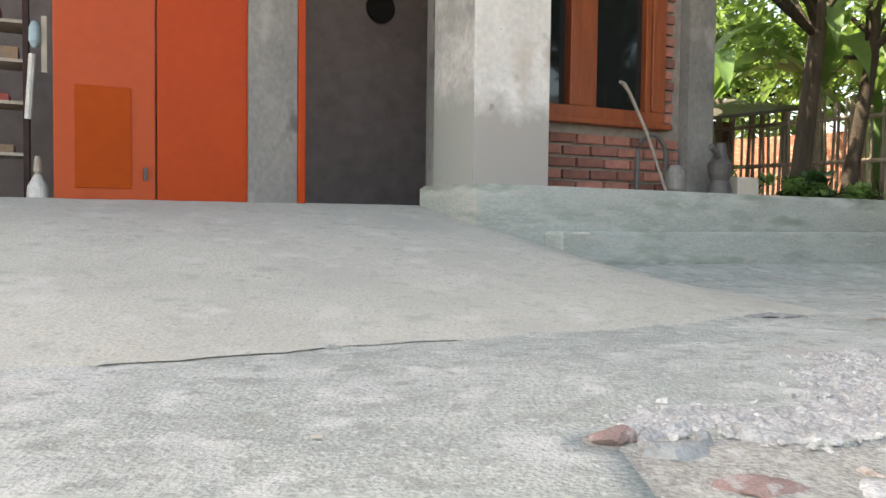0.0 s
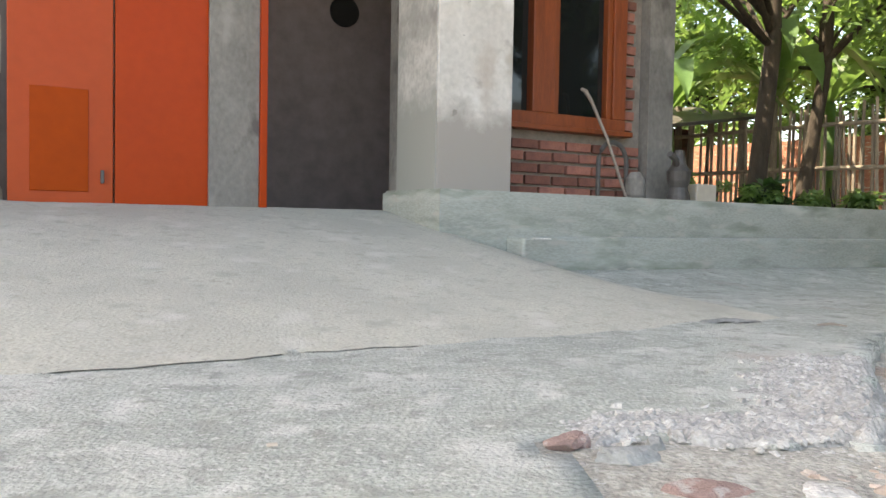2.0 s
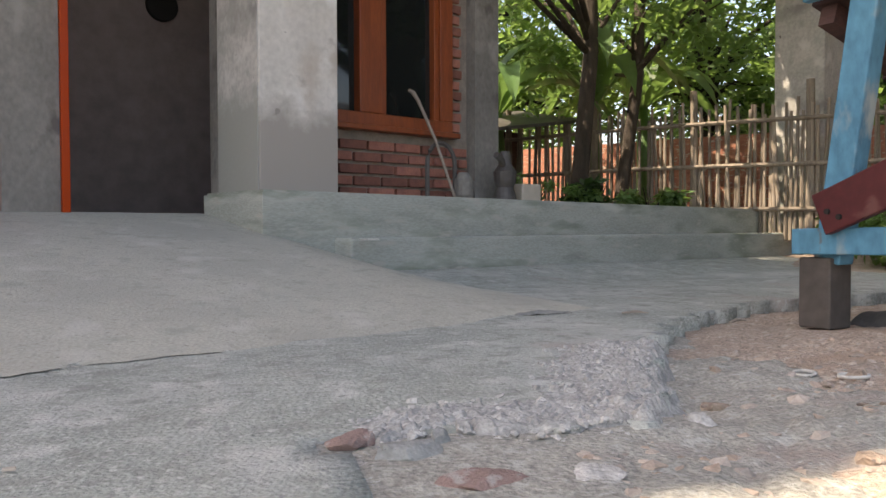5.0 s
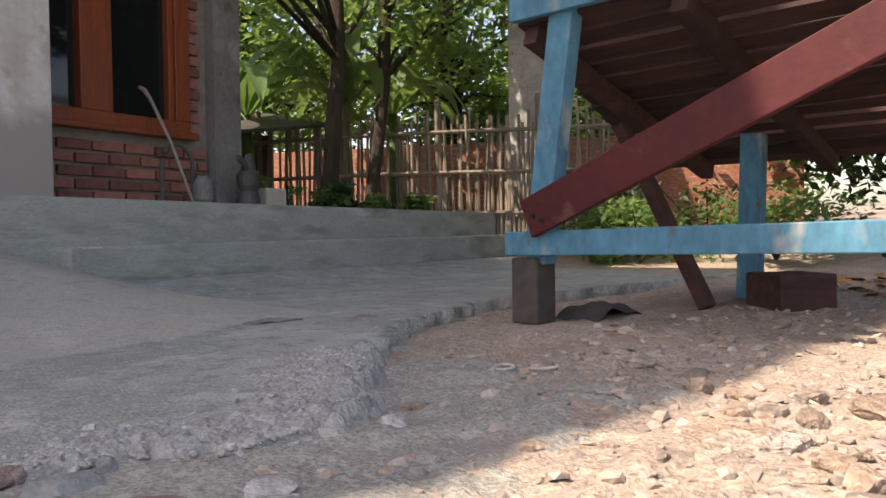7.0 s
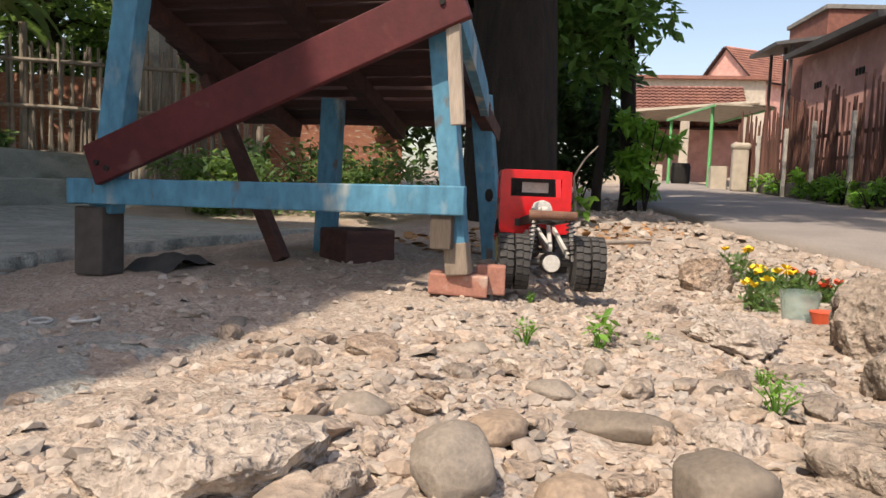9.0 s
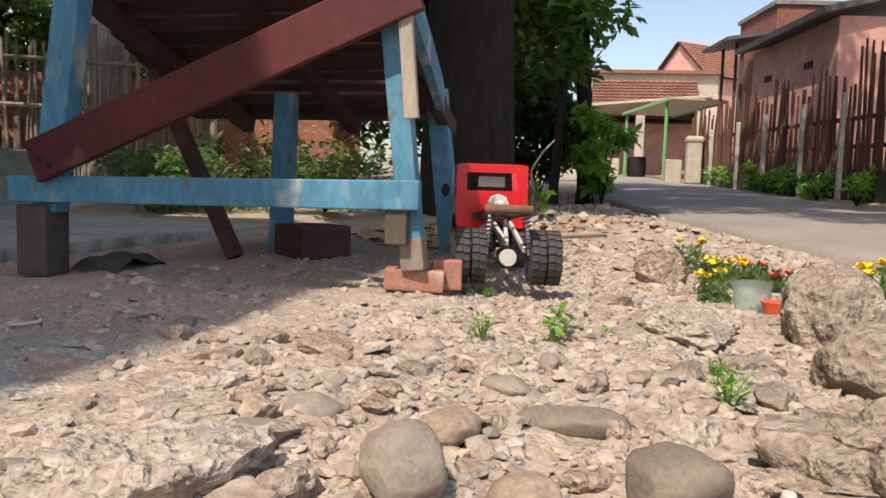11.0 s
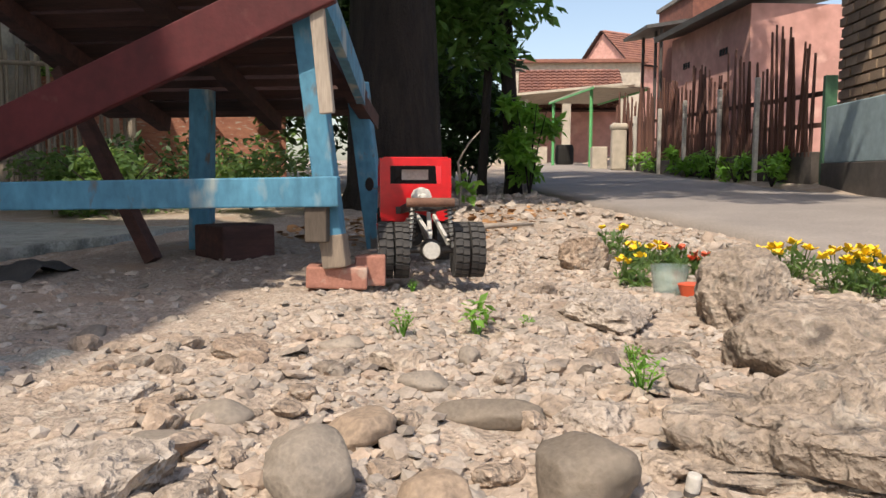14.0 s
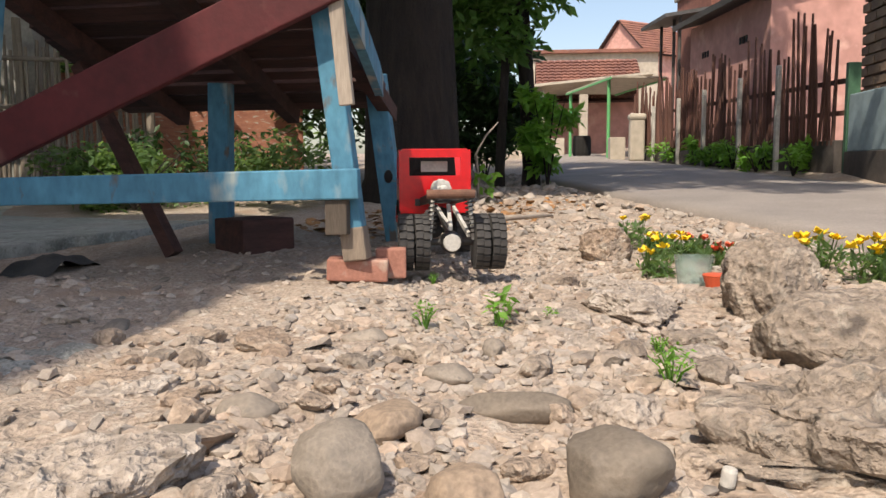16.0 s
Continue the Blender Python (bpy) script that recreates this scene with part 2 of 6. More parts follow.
M_BARK_PALE = mat("brown_bark", (0.085, 0.065, 0.048), (0.045, 0.035, 0.027), scale=7, rough=0.95, bump=0.9, stretch=(3, 3, 0.5), dist=0.02)
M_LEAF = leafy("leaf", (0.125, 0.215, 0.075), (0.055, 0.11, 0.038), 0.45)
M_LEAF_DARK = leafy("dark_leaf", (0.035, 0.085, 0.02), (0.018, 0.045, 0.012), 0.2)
M_WEED = leafy("fresh_leaf", (0.16, 0.34, 0.05), (0.10, 0.24, 0.035))
M_BANANA = leafy("banana_leaf", (0.13, 0.24, 0.085), (0.08, 0.16, 0.055), 0.25)
M_ROADLEAF = leafy("roadside_leaf", (0.105, 0.225, 0.05), (0.045, 0.105, 0.028), 0.35)
M_BAMBOO = mat("weathered_bamboo", (0.30, 0.25, 0.195), (0.18, 0.145, 0.11), scale=5, rough=0.8, bump=0.3, vary=0.4, stretch=(4, 4, 0.6))
M_FENCE_DARK = mat("dark_fence_wood", (0.155, 0.072, 0.052), (0.09, 0.042, 0.032), scale=5, rough=0.85, bump=0.3, vary=0.4, stretch=(4, 4, 0.6))
M_TANBRICK = mat("tan_brick", (0.36, 0.26, 0.18), (0.26, 0.18, 0.125), scale=9, rough=0.93, bump=0.5, vary=0.25)
# Shade of the roadside plinths put into the colour; also the dark stump's tone
M_DARKBASE = mat("dark_base", (0.10, 0.085, 0.075), (0.06, 0.052, 0.046), scale=3, rough=0.95, bump=0.3)
M_WALLRED = mat("sunlit_brick_wall", (0.42, 0.19, 0.12), (0.28, 0.11, 0.075), scale=3, rough=0.93, bump=0.5, stretch=(3, 3, 9), spots=[((0.42, 0.35, 0.28), 5, 0.58, 0.64)])
M_TILE_ROOF = mat("clay_roof_tiles", (0.30, 0.135, 0.095), (0.20, 0.09, 0.07), scale=2.0, rough=0.9, bump=0.4, vary=0.25)
M_PINK = mat("pink_wall", (0.60, 0.325, 0.275), (0.50, 0.265, 0.225), scale=0.8, rough=0.9, bump=0.15, spots=[((0.42, 0.22, 0.185), 2.0, 0.56, 0.72), ((0.66, 0.40, 0.34), 3.5, 0.58, 0.70)])
M_CREAM = mat("cream_wall", (0.50, 0.44, 0.36), (0.42, 0.37, 0.30), scale=1.0, rough=0.9, bump=0.1)
M_POST = mat("pale_concrete_post", (0.58, 0.56, 0.51), (0.40, 0.38, 0.34), scale=5, rough=0.9, bump=0.3)
M_OLDTIMBER = mat("weathered_timber", (0.105, 0.083, 0.065), (0.07, 0.055, 0.043), scale=4, rough=0.9, bump=0.4, stretch=(6, 6, 1))
M_WORNWOOD = mat("worn_leg_wood", (0.27, 0.215, 0.165), (0.19, 0.15, 0.115), scale=4, rough=0.9, bump=0.4, stretch=(6, 6, 1))
M_TIN = mat("rusty_tin", (0.12, 0.115, 0.11), (0.075, 0.065, 0.058), scale=3, rough=0.6, bump=0.2, metal=0.3)
M_BLACK = plain("black_void", (0.015, 0.014, 0.013), 0.9)
M_PALEBLUE = mat("pale_blue_wall", (0.33, 0.43, 0.46), (0.27, 0.36, 0.39), scale=1.4, rough=0.85, bump=0.1)


# ---------------------------------------------------------------- mesh helpers
def mesh_from(bm, name, material, smooth=False):
    me = bpy.data.meshes.new(name)
    bm.to_mesh(me)
    bm.free()
    me.materials.append(material)
    if smooth:
        for p in me.polygons:
            p.use_smooth = True
    return me


def part(name, bm, material, parent=None, label="", smooth=False):
    """Links a bmesh as one mesh object under a thing or a part."""
    ob = new(name, mesh_from(bm, name, material, smooth))
    ob.parent = parent
    if label:
        ob["label"] = label
    return ob


def thing(name, m, label, category, group="", kind=""):
    ob = new(name)
    ob.matrix_world = m
    ob.empty_display_size = 0.05
    return tagged(ob, label, category, group, kind)


def box(bm, x0, x1, y0, y1, z0, z1, m=None, bevel=0.0):
    vs = [bm.verts.new(Vector((x, y, z))) for x in (x0, x1) for y in (y0, y1) for z in (z0, z1)]
    fs = [bm.faces.new([vs[i] for i in q]) for q in ((0, 1, 3, 2), (4, 6, 7, 5), (0, 4, 5, 1), (2, 3, 7, 6), (0, 2, 6, 4), (1, 5, 7, 3))]
    if bevel:
        es = {e for f in fs for e in f.edges}
        got = bmesh.ops.bevel(bm, geom=list(es), offset=bevel, segments=2, affect="EDGES", profile=0.5)
        vs = list({v for f in got["faces"] for v in f.verts} | {v for v in vs if v.is_valid})
    if m:
        bmesh.ops.transform(bm, matrix=m, verts=[v for v in vs if v.is_valid])
    return bm


def boxed(x0, x1, y0, y1, z0, z1, m=None, bevel=0.0):
    return box(bmesh.new(), x0, x1, y0, y1, z0, z1, m, bevel)


def beam(bm, p, q, w, h, bevel=0.0, up=(0, 0, 1)):
    """A bar from p to q, w wide across and h high."""
    p, q = Vector(p), Vector(q)
    d = q - p
    y = d.normalized()
    x = y.cross(Vector(up)).normalized()
    z = x.cross(y)
    m = Matrix.Translation(p) @ Matrix((x, y, z)).transposed().to_4x4()
    return box(bm, -w / 2, w / 2, 0, d.length, -h / 2, h / 2, m, bevel)


def tube(bm, pts, radii, seg=10, caps=True):
    """A round tapered tube along points."""
    rings = []
    n = len(pts)
    for i, p in enumerate(pts):
        p = Vector(p)
        d = (Vector(pts[min(i + 1, n - 1)]) - Vector(pts[max(i - 1, 0)])).normalized()
        a = d.cross(Vector((0, 0, 1)) if abs(d.z) < 0.9 else Vector((1, 0, 0))).normalized()
        b = d.cross(a)
        r = radii[i] if isinstance(radii, (list, tuple)) else radii
        rings.append([bm.verts.new(p + (a * math.cos(k * math.tau / seg) + b * math.sin(k * math.tau / seg)) * r) for k in range(seg)])
    for r0, r1 in zip(rings, rings[1:]):
        for k in range(seg):
            bm.faces.new((r0[k], r0[(k + 1) % seg], r1[(k + 1) % seg], r1[k]))
    if caps:
        bm.faces.new(rings[0][::-1])
        bm.faces.new(rings[-1])
    return bm


def lathe(bm, profile, seg=32, axis="Y", m=None):
    """A turned body: profile rows of (radius, along) round the axis."""
    rings = []
    for r, a in profile:
        ring = []
        for k in range(seg):
            c, s = math.cos(k * math.tau / seg) * r, math.sin(k * math.tau / seg) * r
            v = Vector((c, a, s)) if axis == "Y" else Vector((c, s, a))
            ring.append(bm.verts.new(m @ v if m else v))
        rings.append(ring)
    for r0, r1 in zip(rings, rings[1:]):
        for k in range(seg):
            bm.faces.new((r0[k], r0[(k + 1) % seg], r1[(k + 1) % seg], r1[k]))
    bm.faces.new(rings[0][::-1])
    bm.faces.new(rings[-1])
    bmesh.ops.recalc_face_normals(bm, faces=bm.faces)
    return bm


def smooth01(a, b, x):
    t = min(1, max(0, (x - a) / (b - a)))
    return t * t * (3 - 2 * t)


# ---------------------------------------------------------------- ground
HOUSE = pose(0.19, 4.14, 0, 0, 0, 26)
HINV = HOUSE.inverted()
EDGE = [(-6.0, -3.0), (0.10, -3.0), (0.22, 0.2), (0.27, 0.95), (0.24, 1.18), (0.20, 1.30), (0.36, 1.33), (0.53, 1.29), (0.64, 1.31), (0.73, 1.42), (0.77, 1.50), (0.84, 1.65), (1.02, 1.95), (1.35, 2.35), (1.9, 2.75), (3.0, 3.0), (5.0, 3.3)]


RIM = EDGE + [(5.0, 7.5), (-6.0, 7.5)]


def edge_y(x, y):
    """How far inside the concrete a place lies; negative outside."""
    best, inside = 9.0, False
    for (ax, ay), (bx, by) in zip(RIM, RIM[1:] + RIM[:1]):
        if (ay > y) != (by > y) and x < ax + (y - ay) / (by - ay) * (bx - ax):
            inside = not inside
    for (ax, ay), (bx, by) in zip(EDGE[1:], EDGE[2:]):
        dx, dy = bx - ax, by - ay
        t = min(1, max(0, ((x - ax) * dx + (y - ay) * dy) / (dx * dx + dy * dy)))
        best = min(best, math.hypot(x - ax - t * dx, y - ay - t * dy))
    return best if inside else -best


def road_left(x):
    xs, ys = (-2.0, 2.2, 3.04, 5.5, 7.3, 17, 60), (-4.2, -0.85, -0.27, 1.15, 2.2, 4.9, 14)
    return float(np.interp(x, xs, ys))


def road_right(x):
    return float(np.interp(x, (-2, 2.2, 5.5, 7.3, 12.1, 17, 60), (-9, -4.5, -1.2, -0.05, 1.95, 3.9, 12.2)))


def far_rise(x):
    return 0.04 * min(max(0, x - 3.0), 22)


def bumps(x, y, s):
    return noise.noise((x * s, y * s, 3.7))


def ground_z(x, y):
    z = far_rise(x)
    e = edge_y(x, y) if -6 < x < 6 and -3 < y < 6 else (-1 if x > 0 else 1)
    on_road = x > 1.5 and road_right(x) < y < road_left(x)
    if on_road:
        z -= 0.02
    elif y < road_right(x) and x > 2:
        z += 0.14 * smooth01(0, 0.9, road_right(x) - y)
    elif e < 0.05 and -2 < y < 4 and x < 7:
        z += (0.018 * bumps(x, y, 3) + 0.012 * bumps(x, y, 9) + 0.007 * bumps(x, y, 28) + 0.006 * abs(bumps(x, y, 55))) * smooth01(0.0, 0.1, -e) * (0.2 + 0.8 * smooth01(0.4, 0.75, x))
        z -= 0.010 + 0.004 * smooth01(0.4, 0.75, x)
        z -= 0.032 * smooth01(0.62, 0.85, x) * smooth01(1.25, 1.40, y) * smooth01(0.55, 0.06, -e)
        z -= 0.035 * math.exp(-((x - 2.5) ** 2 + (y - 0.75) ** 2) / 0.12)
    else:
        z -= 0.03
    return z


def axis_steps(*pieces):
    out = []
    for a, b, n in pieces:
        out += list(np.linspace(a, b, n, endpoint=False))
    return out + [pieces[-1][1]]


def sheet(xs, ys, zf, keep=None):
    bm = bmesh.new()
    grid = [[bm.verts.new((x, y, zf(x, y))) for y in ys] for x in xs]
    for i in range(len(xs) - 1):
        for j in range(len(ys) - 1):
            if keep is None or keep((xs[i] + xs[i + 1]) / 2, (ys[j] + ys[j + 1]) / 2):
                bm.faces.new((grid[i][j], grid[i + 1][j], grid[i + 1][j + 1], grid[i][j + 1]))
    bmesh.ops.delete(bm, geom=[v for v in bm.verts if not v.link_faces], context="VERTS")
    return bm


gx = axis_steps((-400, -6, 12), (-6, 0, 20), (0, 0.7, 28), (0.7, 2.2, 125), (2.2, 2.9, 38), (2.9, 5, 46), (5, 12, 40), (12, 40, 20), (40, 600, 12))
gy = axis_steps((-400, -3, 12), (-3, -0.6, 20), (-0.6, -0.1, 22), (-0.1, 1.2, 108), (1.2, 1.9, 34), (1.9, 4, 40), (4, 12, 20), (12, 500, 12))
ground = part("ground", sheet(gx, gy, ground_z), M_DIRT, smooth=True)
tagged(ground, "dry brown dirt ground strewn with stones", "ground", kind="structure")


def ramp_height(x, y):
    p = HINV @ Vector((x, y, 0))
    u, d = p.x, p.y
    h = 0.347 * min(1.0, max(0.0, (d + 1.78) / 2.2)) ** 1.05
    return h * (1 - smooth01(-0.12, 0.62, u))


def ledge_swell(x, y):
    p = HINV @ Vector((x, y, 0))
    return 0.062 * (1 - 0.13 * min(4, max(0, p.x - 0.6))) * smooth01(-1.05, -0.36, p.y) * smooth01(0.0, 0.7, p.x)


def slab_z(x, y):
    return ramp_height(x, y) + ledge_swell(x, y) + 0.004 * bumps(x, y, 2.2) + 0.002 * bumps(x, y, 12)


def slab_mesh():
    """The concrete yard with its broken edge, a few centimetres thick."""
    bm = bmesh.new()
    xs = axis_steps((-6, -1.6, 22), (-1.6, 1.9, 88), (1.9, 5.0, 40))
    ys = axis_steps((-3, 0.9, 16), (0.9, 3.2, 66), (3.2, 6.4, 46))
    grid = {}

    def vert(i, j):
        if (i, j) not in grid:
            x, y = xs[i], ys[j]
            grid[i, j] = bm.verts.new((x, y, slab_z(x, y)))
        return grid[i, j]

    for i in range(len(xs) - 1):
        for j in range(len(ys) - 1):
            x, y = (xs[i] + xs[i + 1]) / 2, (ys[j] + ys[j + 1]) / 2
            if edge_y(x, y) + 0.03 * bumps(x, y, 14) > 0:
                bm.faces.new((vert(i, j), vert(i + 1, j), vert(i + 1, j + 1), vert(i, j + 1)))
    rim = [e for e in bm.edges if len(e.link_faces) == 1]
    got = bmesh.ops.extrude_edge_only(bm, edges=rim)
    for v in (g for g in got["geom"] if isinstance(g, bmesh.types.BMVert)):
        v.co.z -= 0.05
    bmesh.ops.recalc_face_normals(bm, faces=bm.faces)
    return bm


slab = part("concrete_yard", slab_mesh(), M_SLAB, smooth=True)
tagged(slab, "worn grey concrete yard with a crumbling broken edge", "pavement", kind="structure")


def ramp_top():
    """The smoother beige screed on the ramp, a few millimetres over the yard, with an uneven rim."""
    bm = bmesh.new()
    rows = []
    for s in np.linspace(0, 1, 130) ** 0.6:
        row = []
        for t in np.linspace(0, 1, 46):
            d = -1.80 + 2.24 * t
            side = 0.30 + 0.06 * (d + 1.7) + 0.05 * bumps(d, 2.0, 2.5) + 0.02 * bumps(d, 5.0, 9)
            u = -4.5 + (side + 4.5) * s
            d += (1 - t) * (0.06 * bumps(u, 1.0, 2.2) + 0.025 * bumps(u, 3.0, 8) + 0.01 * bumps(u, 7.0, 25))
            p = HOUSE @ Vector((u, d, 0))
            step = 0.003 if smooth01(-0.9, -1.3, u) + 0.9 * bumps(u, 4.0, 9) > 0.62 else -0.004
            row.append(bm.verts.new((p.x, p.y, slab_z(p.x, p.y) + (step if t == 0 else 0.003))))
        rows.append(row)
    for r0, r1 in zip(rows, rows[1:]):
        for k in range(45):
            bm.faces.new((r0[k], r1[k], r1[k + 1], r0[k + 1]))
    bmesh.ops.recalc_face_normals(bm, faces=bm.faces)
    return bm


ramp = part("driveway_ramp", ramp_top(), M_RAMP, smooth=True)
tagged(ramp, "smooth beige cement ramp rising to the house", "ramp", kind="structure")


def road_mesh():
    bm = bmesh.new()
    rows = []
    for x in axis_steps((-2, 3, 16), (3, 12, 36), (12, 60, 24)):
        a, b = road_right(x), road_left(x)
        rows.append([bm.verts.new((x, a + (b - a) * k / 10 + (0.03 * bumps(x, k, 4) if k in (0, 10) else 0), far_rise(x) + 0.012 + 0.012 * math.sin(math.pi * k / 10))) for k in range(11)])
    for r0, r1 in zip(rows, rows[1:]):
        for k in range(10):
            bm.faces.new((r0[k], r1[k], r1[k + 1], r0[k + 1]))
    rim = [e for e in bm.edges if len(e.link_faces) == 1]
    got = bmesh.ops.extrude_edge_only(bm, edges=rim)
    for v in (g for g in got["geom"] if isinstance(g, bmesh.types.BMVert)):
        v.co.z -= 0.05
    bmesh.ops.recalc_face_normals(bm, faces=bm.faces)
    return bm


road = part("road", road_mesh(), M_ROAD, smooth=True)
tagged(road, "narrow grey asphalt village road", "road", kind="structure")


# ---------------------------------------------------------------- house
def wall(name, bm, material, label):
    ob = part(name, bm, material)
    ob.matrix_world = HOUSE
    return tagged(ob, label, "wall", kind="structure")


def house_shell():
    floor = part("house_floor", boxed(-4.2, 1.72, 0.452, 4.0, 0.20, 0.342), M_PORCH)
    floor.matrix_world = HOUSE
    tagged(floor, "grey cement floor inside the house", "floor", kind="structure")
    wall("wall_door", boxed(-1.02, -0.78, 0.42, 0.60, 0.0, 3.1), M_PLASTER, "unpainted grey plaster wall strip beside the doors")
    wall("wall_over_doors", boxed(-4.2, 0.0, 0.445, 0.60, 2.45, 3.1), M_PLASTER, "grey plaster wall above the doors")
    wall("wall_return", boxed(0.02, 0.44, 0.43, 0.60, 0.0, 3.1), M_PLASTER, "grey plaster wall beside the doorway")
    wall("wall_back", boxed(-4.2, 1.72, 1.9, 2.05, 0.0, 3.1), M_ROOM, "dim grey rear wall of the room")
    wall("wall_room_left", boxed(-4.3, -4.2, 0.445, 3.75, 0.0, 3.1), M_ROOM, "dim grey side wall of the room")
    wall("wall_partition", boxed(-1.0, -0.9, 0.62, 1.9, 0.338, 3.1), M_ROOM, "dim grey partition wall in the room")
    ceiling = part("ceiling", boxed(-4.3, 1.88, 0.3, 4.6, 3.1, 3.2), M_ROOM)
    ceiling.matrix_world = HOUSE
    tagged(ceiling, "plain ceiling of the house", "ceiling", kind="structure")
    wall("wall_window_top", boxed(0.44, 1.88, 0.30, 0.45, 2.15, 3.1), M_PLASTER, "grey plaster wall above the window")
    wall("wall_pilaster", boxed(1.665, 1.88, 0.26, 0.47, 0.0, 2.998), M_PLASTER, "rough grey concrete corner pilaster")
    wall("wall_side", boxed(1.72, 1.86, 0.46, 4.0, 0.0, 3.1), M_PLASTER, "grey plaster side wall of the house")
    wall("wall_window_core", boxed(0.44, 1.66, 0.335, 0.45, 0.0, 0.88), M_MORTAR, "brick wall under the window")
    wall("wall_window_edge", boxed(1.50, 1.66, 0.335, 0.45, 0.88, 2.15), M_MORTAR, "toothed brick edge beside the window")
    # column
    col = part("column", boxed(0.0, 0.45, 0.0, 0.45, 0.30, 2.998, bevel=0.008), M_WHITEWASH)
    col.matrix_world = HOUSE
    tagged(col, "square whitewashed porch column with grey stains", "column", group="porch columns", kind="structure")
    skin = part("column_plaster", boxed(-0.007, -0.001, 0.004, 0.446, 0.30, 2.998, bevel=0.002), M_COLUMN)
    skin.matrix_world = HOUSE
    tagged(skin, "mottled grey plaster on the side of the column", "plaster", kind="structure")
    col = part("column", boxed(0.0, 0.44, 0.0, 0.44, 0.0, 2.998, bevel=0.008), M_COLUMN)
    col.matrix_world = HOUSE @ pose(5.07, -0.5, 0)
    tagged(col, "square bare grey cement porch column", "column", group="porch columns", kind="structure")
    # porch: an upper slab and a lower ledge, their outer line swings back a little to the far end
    bm = bmesh.new()
    top = [(-0.09, -0.20), (5.0, -0.12), (5.0, 0.44), (-0.09, 0.44)]
    zs = (0.452, 0.425, 0.43, 0.455)
    lo = [bm.verts.new((u, d, 0.0)) for u, d in top]
    hi = [bm.verts.new((u, d, z)) for (u, d), z in zip(top, zs)]
    bm.faces.new(hi)
    for k in range(4):
        bm.faces.new((lo[k], lo[(k + 1) % 4], hi[(k + 1) % 4], hi[k]))
    bmesh.ops.bevel(bm, geom=[e for e in bm.edges if all(v.co.z > 0.2 for v in e.verts)], offset=0.012, segments=2, affect="EDGES")
    porch = part("porch", bm, M_PORCH)
    porch.matrix_world = HOUSE
    tagged(porch, "raised grey cement porch with damp stains", "porch", kind="structure")
    bm = bmesh.new()
    box(bm, 0.3, 5.0, -0.34, -0.1, 0.0, 0.225, bevel=0.014)
    ledge = part("porch_ledge", bm, M_PORCH)
    ledge.matrix_world = HOUSE
    tagged(ledge, "low cement ledge along the foot of the porch", "step", kind="structure")
    # an unseen upper storey and roof, added so its edge throws shade over the yard
    inv = HOUSE.inverted()
    k = 6.0 / TO_SUN.z
    a, b = (inv @ (Vector((x, y, 0)) + TO_SUN * k) for x, y in ((-3.0, 0.18), (4.6, 2.02)))
    bm = bmesh.new()
    lo = [bm.verts.new(v) for v in ((a.x, a.y, 6.0), (b.x, b.y, 6.0), (b.x + 0.3, 6, 7.0), (a.x, 6, 7.0))]
    hi = [bm.verts.new(v.co + Vector((0, 0, 0.08))) for v in lo]
    bm.faces.new(lo[::-1])
    bm.faces.new(hi)
    for n in range(4):
        bm.faces.new((lo[n], lo[(n + 1) % 4], hi[(n + 1) % 4], hi[n]))
    roof = part("roof", bm, M_TILE_ROOF)
    roof.matrix_world = HOUSE
    tagged(roof, "unseen tiled roof added to shade the yard", "roof", kind="structure")
    pr = part("porch_roof", boxed(-4.3, 5.6, -0.62, 0.30, 3.0, 3.09, bevel=0.01), M_PLASTER)
    pr.matrix_world = HOUSE
    tagged(pr, "cement porch roof carried by the columns", "roof", kind="structure")
    # unseen wall, added to go with the shading roof
    wall("wall_upper", boxed(-4.3, -0.9, 0.44, 4.5, 3.2, 5.98), M_PLASTER, "unseen grey plaster upper wall added below the roof")


house_shell()


def orange_door():
    """A double door of sheet panels with raised frames."""
    door = thing("door_1", HOUSE, "closed orange painted double door with flat panels", "door", kind="structure")
    part("door_leaf", boxed(-1.87, -1.446, 0.45, 0.49, 0.346, 2.45, bevel=0.004), M_ORANGE_PALE, door)
    part("door_leaf", boxed(-1.438, -1.02, 0.45, 0.49, 0.346, 2.45, bevel=0.004), M_ORANGE, door)
    part("panel", boxed(-1.785, -1.55, 0.443, 0.452, 0.40, 0.86, bevel=0.003), M_ORANGE_DEEP, door, "glossy darker orange lower panel")
    part("latch", boxed(-1.50, -1.485, 0.43, 0.452, 0.44, 0.50, bevel=0.003), M_TIN, door, "small rusty latch")
    jamb = part("door_frame", boxed(-0.778, -0.742, 0.40, 0.60, 0.338, 2.45, bevel=0.004), M_ORANGE)
    jamb.matrix_world = HOUSE
    tagged(jamb, "orange painted door frame edge", "door frame", kind="structure")


orange_door()


